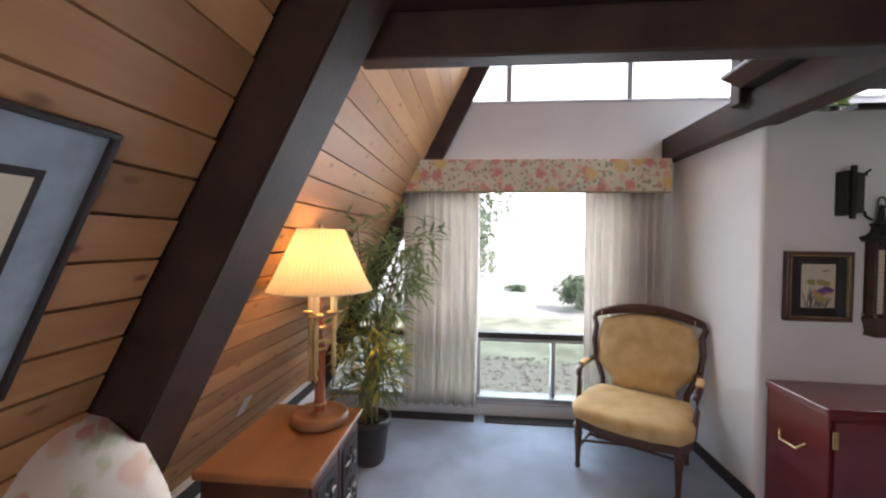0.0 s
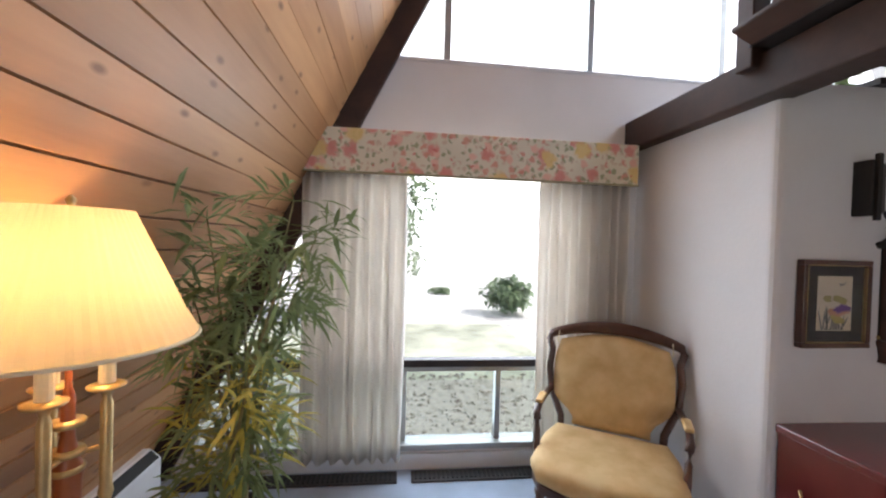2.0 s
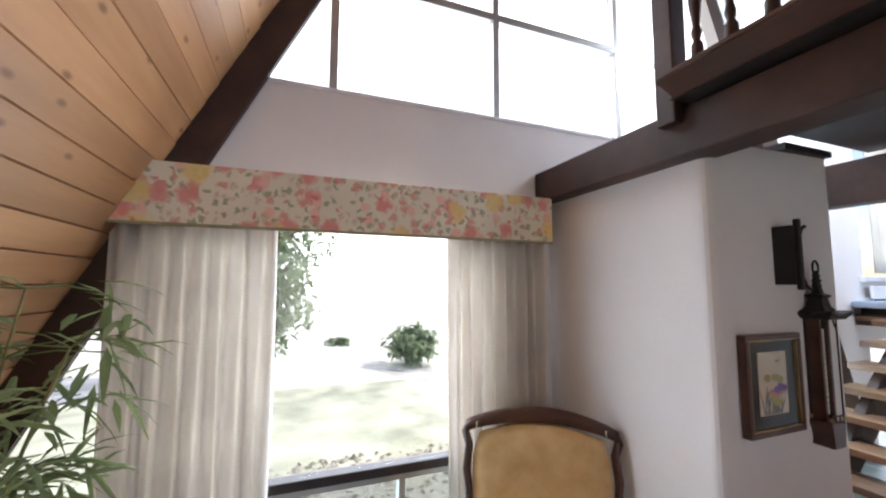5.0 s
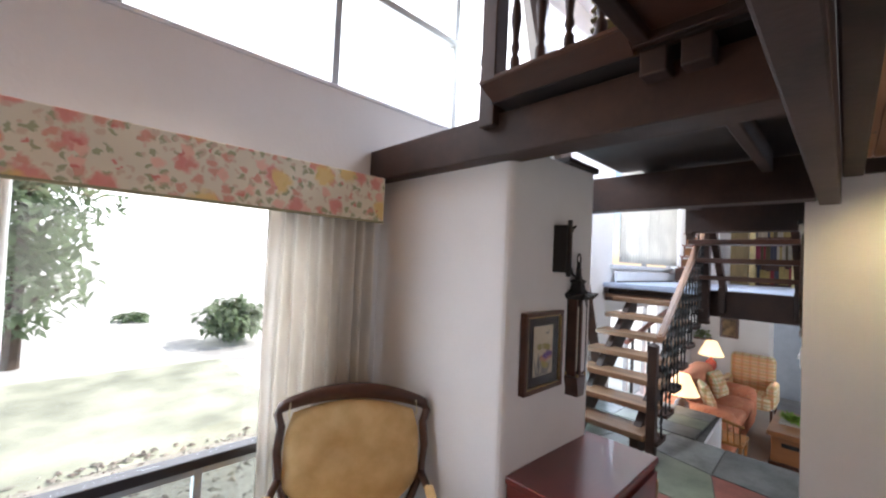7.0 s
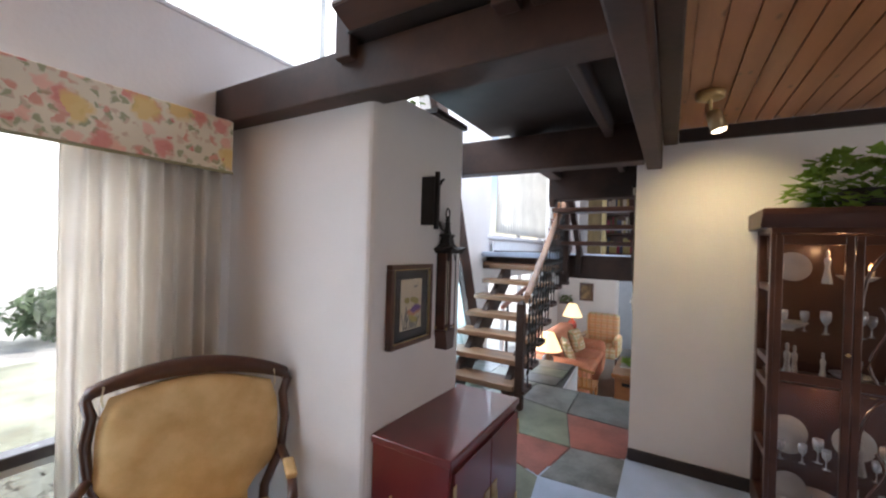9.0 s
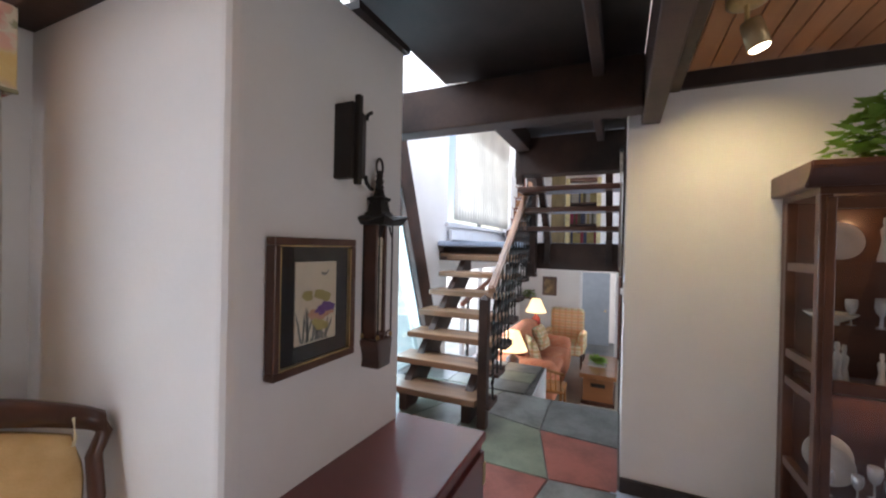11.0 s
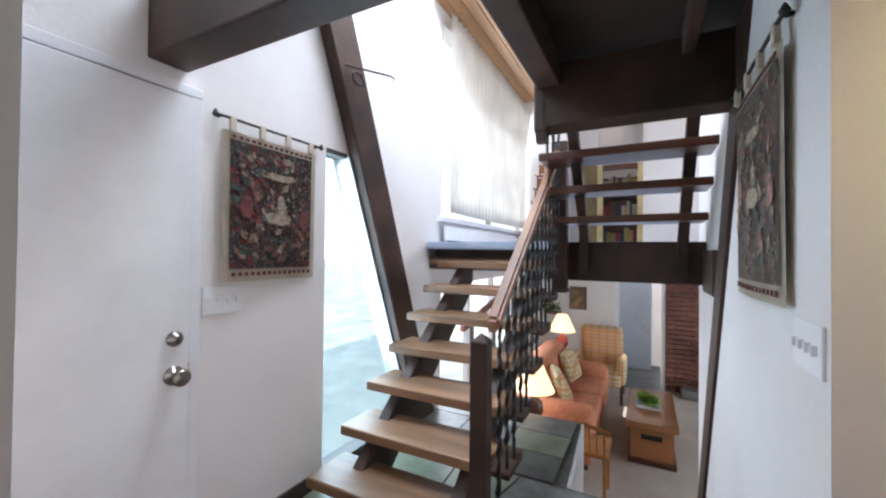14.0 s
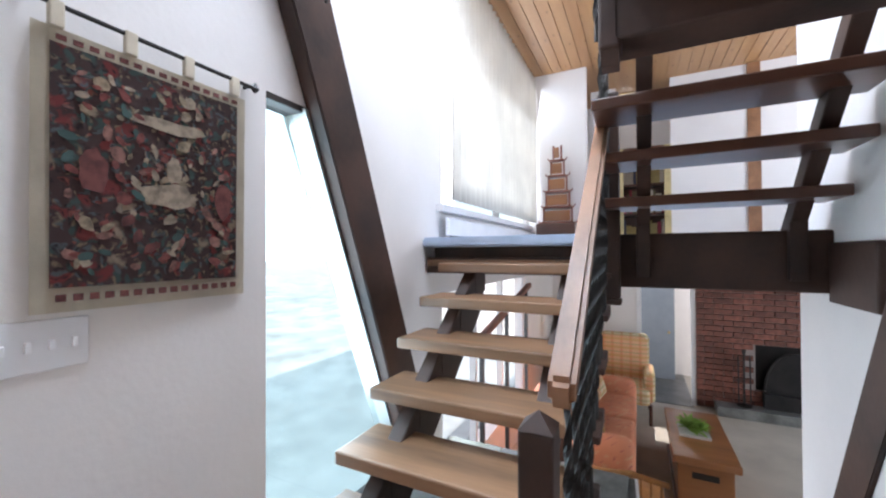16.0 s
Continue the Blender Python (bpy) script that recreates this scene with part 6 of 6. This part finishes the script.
# ---- half storey behind the landing ----
structure("wall_half_storey", box(8.35, 8.45, 1.045, 1.80, 1.52, 3.57), PLASTER, "white wall beyond the upper stair")
structure("wall_half_storey_side", box(8.35, 8.45, -0.5, 0.925, 1.52, 3.57), PLASTER, "white wall of the half storey")
structure("trim_half_storey", box(8.33, 8.46, 0.925, 1.045, 1.52, 3.57), RAILWOOD, "varnished door post")
structure("wall_half_storey_end", box(5.4, 8.35, -0.52, -0.4, 1.46, 2.0), PLASTER, "white wall of the half storey")
d3 = thing("door_3", (8.36, 2.5, 1.52), "olive-brown wooden door folded back beside the book room", "door")
d3["kind"] = "structure"
part("leaf", box(8.34, 8.38, 2.41, 2.66, 1.53, 3.0, 0.004), mat("olive_wood", (0.22, 0.16, 0.07), 0.5, var=0.2, stretch=(1, 1, 0.2)), d3)
part("jamb", box(8.382, 8.44, 2.41, 2.72, 1.52, 3.57), PLASTER, d3)
for y in (1.80, 2.33):
    structure("trim_bookroom", box(8.33, 8.42, y, y + 0.07, 1.52, 2.75), mat("cream_casing", (0.55, 0.45, 0.22), 0.5), "cream door casing")
structure("trim_bookroom_head", box(8.33, 8.42, 1.87, 2.33, 2.68, 2.75), WALNUT, "dark lintel")
structure("wall_bookroom", box(7.58, 7.66, 2.69, Y - 0.002, 1.52, 3.57), PLASTER, "white wall by the sheer curtain")
bc = thing("bookcase", (8.85, 2.1, 1.52), "bookcase with coloured bindings", "bookcase")
part("body", box(8.92, 8.98, 1.6, 2.6, 1.52, 2.66), WALNUT, bc)
for z in (1.55, 1.95, 2.35):
    part("shelf", box(8.74, 8.92, 1.6, 2.6, z - 0.025, z), WALNUT, bc)
BOOKS = [mat("binding", c, 0.6) for c in ((0.30, 0.03, 0.05), (0.42, 0.33, 0.12), (0.12, 0.10, 0.05), (0.5, 0.46, 0.38), (0.06, 0.07, 0.12), (0.34, 0.06, 0.10))]
rk2 = random.Random(5)
for z in (1.55, 1.95, 2.35):
    y = 1.63
    while y < 2.55:
        w = rk2.uniform(0.03, 0.07)
        tagged(link("book", box(8.76, 8.91, y, y + w - 0.003, z, z + rk2.uniform(0.22, 0.33), 0.002), rk2.choice(BOOKS)), "upright book with a coloured binding", "book", "books on the shelves")
        y += w
# upper edge of an opening made up for the half storey's fill lamp
structure("wall_half_storey_head", box(5.4, 8.35, -0.52, -0.4, 3.2, 3.57), PLASTER, "white wall over an added, unseen opening")
fl = thing("flush_light", (8.72, 2.30, 3.56), "lit flush ceiling light", "ceiling light")
part("diffuser", box(8.60, 8.84, 2.20, 2.40, 3.52, 3.568, 0.012), glow("lit_diffuser", (1, 0.95, 0.85), 4), fl)
part("rim", box(8.59, 8.85, 2.19, 2.41, 3.552, 3.569, 0.004), BRASS, fl)
pg = thing("pagoda_shelf", (7.38, 2.98, 1.52), "small red-brown pagoda-shaped stand on a low table", "stand")
part("table", box(7.2, 7.56, 2.77, 3.19, 1.56, 1.75, 0.01), WALNUT, pg)
for sx in (7.22, 7.52):
    for sy in (2.79, 3.15):
        part("leg", box(sx, sx + 0.03, sy, sy + 0.03, 1.52, 1.56), WALNUT, pg)
for k in range(5):
    w = 0.185 - k * 0.028
    z = 1.75 + k * 0.178
    part("tier", box(7.38 - w * 0.6, 7.38 + w * 0.6, 2.98 - w, 2.98 + w, z, z + 0.018, 0.004), REDRAIL, pg)
    for s in (-1, 1):
        part("post", box(7.36, 7.38, 2.98 + s * (w - 0.03) - 0.009, 2.98 + s * (w - 0.03) + 0.009, z + 0.018, z + 0.178), REDRAIL, pg)
        part("eave", tube([(7.38, 2.98 + s * w, z + 0.01), (7.38, 2.98 + s * (w + 0.02), z + 0.018), (7.38, 2.98 + s * (w + 0.035), z + 0.04)], 0.008, 6), REDRAIL, pg)
    part("drawer_front", box(7.33, 7.345, 2.98 - w + 0.045, 2.98 + w - 0.045, z + 0.03, z + 0.15, 0.003), CHERRY, pg)
sh = thing("landing_heater", (6.4, 3.3, 1.52), "white baseboard heater on the landing", "heater")
part("casing", box(5.15, 7.54, 3.28, Y - 0.052, 1.54, 1.66, 0.006), PAINT, sh)
part("foot", box(5.2, 7.5, 3.29, 3.30, 1.52, 1.545), BLACKTRIM, sh)

# ---- outdoors ----
def shrub(name, x, y, z, r, h, n, label, m=BUSH, trunk=0.0):
    t = thing(name, (x, y, z), label, "tree" if trunk else "shrub")
    if trunk:
        part("trunk", tube([(x, y, z), (x + 0.05, y, z + h * 0.5), (x, y + 0.05, z + h * 0.95)], trunk, 8, None, trunk * 0.3), BARK, t)
        for k in range(6):
            a = k * 1.1
            part("limb", tube([(x, y, z + h * (0.2 + 0.1 * k)), (x + 0.5 * r * math.cos(a), y + 0.5 * r * math.sin(a), z + h * (0.28 + 0.1 * k))], trunk * 0.4, 6, None, 0.01), BARK, t)
    bm = bmesh.new()
    for k in range(n):
        a, c, q = rb.uniform(0, 6.283), rb.uniform(-1, 1), rb.random() ** 0.4
        bump = 0.75 + 0.25 * math.sin(3 * a + 5 * c) + 0.1 * math.sin(9 * a)
        s = math.sqrt(1 - c * c)
        p = Vector((x + r * q * bump * s * math.cos(a), y + r * q * bump * s * math.sin(a), z + h * (0.55 + 0.45 * c * q)))
        leaf(bm, p, Vector((rb.uniform(-1, 1), rb.uniform(-1, 1), rb.uniform(-0.8, 0.5))), rb.uniform(0.13, 0.24), 0.05)
    part("crown" if trunk else "foliage", bm, m, t)


shrub("evergreen_tree", -0.42, 10.0, -0.25, 1.3, 4.6, 3800, "leafy green tree beyond the window", BUSH, 0.12)
shrub("bush", 2.75, 10.4, -0.25, 0.75, 0.95, 1100, "low green bush on the glare-paled lawn")
shrub("bush", 1.4, 14.0, -0.25, 0.45, 0.25, 150, "low dry tuft on the lawn")
CHIP = mat("wood_chip", (0.38, 0.33, 0.28), 0.95, var=0.35, scale=25)
for tone, count in ((MULCH, 900), (CHIP, 1300)):
    strewn = []
    faces = []
    for k in range(count):
        x, y = rb.uniform(-4, 3.5), 3.7 + 2.1 * rb.random() ** 1.2
        c, q = rb.uniform(0.02, 0.055), rb.uniform(0, 3.14)
        ux, uy = c * math.cos(q), c * math.sin(q)
        top = -0.222 + c * rb.uniform(0.25, 0.6)
        n = len(strewn)
        strewn += [(x - ux, y - uy, -0.222), (x + uy * 0.5, y - ux * 0.5, -0.222), (x + ux, y + uy, -0.222), (x - uy * 0.5, y + ux * 0.5, -0.222), (x, y, top)]
        faces += [(n, n + 1, n + 4), (n + 1, n + 2, n + 4), (n + 2, n + 3, n + 4), (n + 3, n, n + 4)]
    me = bpy.data.meshes.new("wood_chips")
    me.from_pydata(strewn, [], faces)
    me.materials.append(tone)
    tagged(new("wood_chips", me), "loose brown wood chips on the bed", "mulch", kind="stuff")

# ---- pieces of roof, floor and hearth ----
roof = bpy.data.objects["roof_west"]


def roof_boards(y0, y1, z0, z1):
    wide, z = 0.118 * math.sin(ang), z0
    me = None
    while z < z1:
        jit = random.uniform(-0.001, 0.0015)
        if me is None:
            bm = prism([(0, 0.004), (0.118 * math.cos(ang), wide - 0.004), (0.118 * math.cos(ang) - 0.022, wide), (-0.022, 0.0)], "y", y0, y1)
            bmesh.ops.recalc_face_normals(bm, faces=bm.faces)
            me = bpy.data.meshes.new("board")
            bm.to_mesh(me)
            bm.free()
            me.materials.append(PINE)
        ob = new("board", me)
        ob.location = (roof_x(z) + jit, random.uniform(-0.004, 0.0), z)
        ob.parent = roof
        z += wide


roof_boards(1.217, 3.303, 0.176, 6.4)
roof_boards(-0.978, 0.968, 0.176, 2.3)

hall = bpy.data.objects["floor_hall"]
rs = random.Random(4)
cuts_x = [2.36, 2.86, 3.30, 3.84, 4.39]
nodes = {}
for i, x in enumerate(cuts_x):
    for j in range(5):
        y = 1.46 + j * 0.4725
        nodes[i, j] = (x + (0 if i in (0, 4) else rs.uniform(-0.16, 0.16)), y + (0 if j in (0, 4) else rs.uniform(-0.15, 0.15)))
FAVOUR = {(1, 1): SLATER, (3, 0): SLATE, (2, 0): SLATER, (2, 1): SLATEG, (1, 2): SLATE, (3, 1): SLATE, (0, 2): SLATEG}
for i in range(4):
    for j in range(4):
        q = [nodes[i, j], nodes[i + 1, j], nodes[i + 1, j + 1], nodes[i, j + 1]]
        cx, cy = sum(p[0] for p in q) / 4, sum(p[1] for p in q) / 4
        if cx + cy < 4.55 or cx < 2.5 and cy < 2.5:
            continue
        q = [(cx + (p[0] - cx) * 0.985, cy + (p[1] - cy) * 0.985) for p in q]
        m = FAVOUR.get((i, j)) or rs.choice((SLATE, SLATE, SLATEG, SLATEG, SLATER))
        part("slate_tile", prism(q, "z", FLOOR_HI - 0.03, FLOOR_HI + rs.uniform(0, 0.003), 0.003), m, hall)
for i in range(3):
    for j in range(3):
        part("slate_tile", box(4.41 + i * 0.295, 4.70 + i * 0.295, 2.23 + j * 0.37, 2.594 + j * 0.37, FLOOR_HI - 0.03, FLOOR_HI + 0.001, 0.003), rs.choice((SLATE, SLATEG, SLATE)), hall)

breast = bpy.data.objects["wall_fireplace"]
bmesh_data = {}
for row in range(24):
    z = -0.60 + row * 0.0715
    y = 0.15 - (0.105 if row % 2 else 0)
    while y < 1.49:
        a, b = max(y, 0.15), min(y + 0.20, 1.49)
        y += 0.21
        if b - a < 0.03 or (-0.33 < z < 0.24 and a < 0.84):
            continue
        key = round(b - a, 3)
        if key not in bmesh_data:
            bm = box(-0.02, 0.02, -key / 2, key / 2, 0, 0.062, 0.003)
            bmesh.ops.recalc_face_normals(bm, faces=bm.faces)
            bmesh_data[key] = bpy.data.meshes.new("brick")
            bm.to_mesh(bmesh_data[key])
            bm.free()
            bmesh_data[key].materials.append(BRICK)
        ob = new("brick", bmesh_data[key])
        ob.location = (8.985 + rs.uniform(-0.003, 0.003), (a + b) / 2, z)
        ob.parent = breast
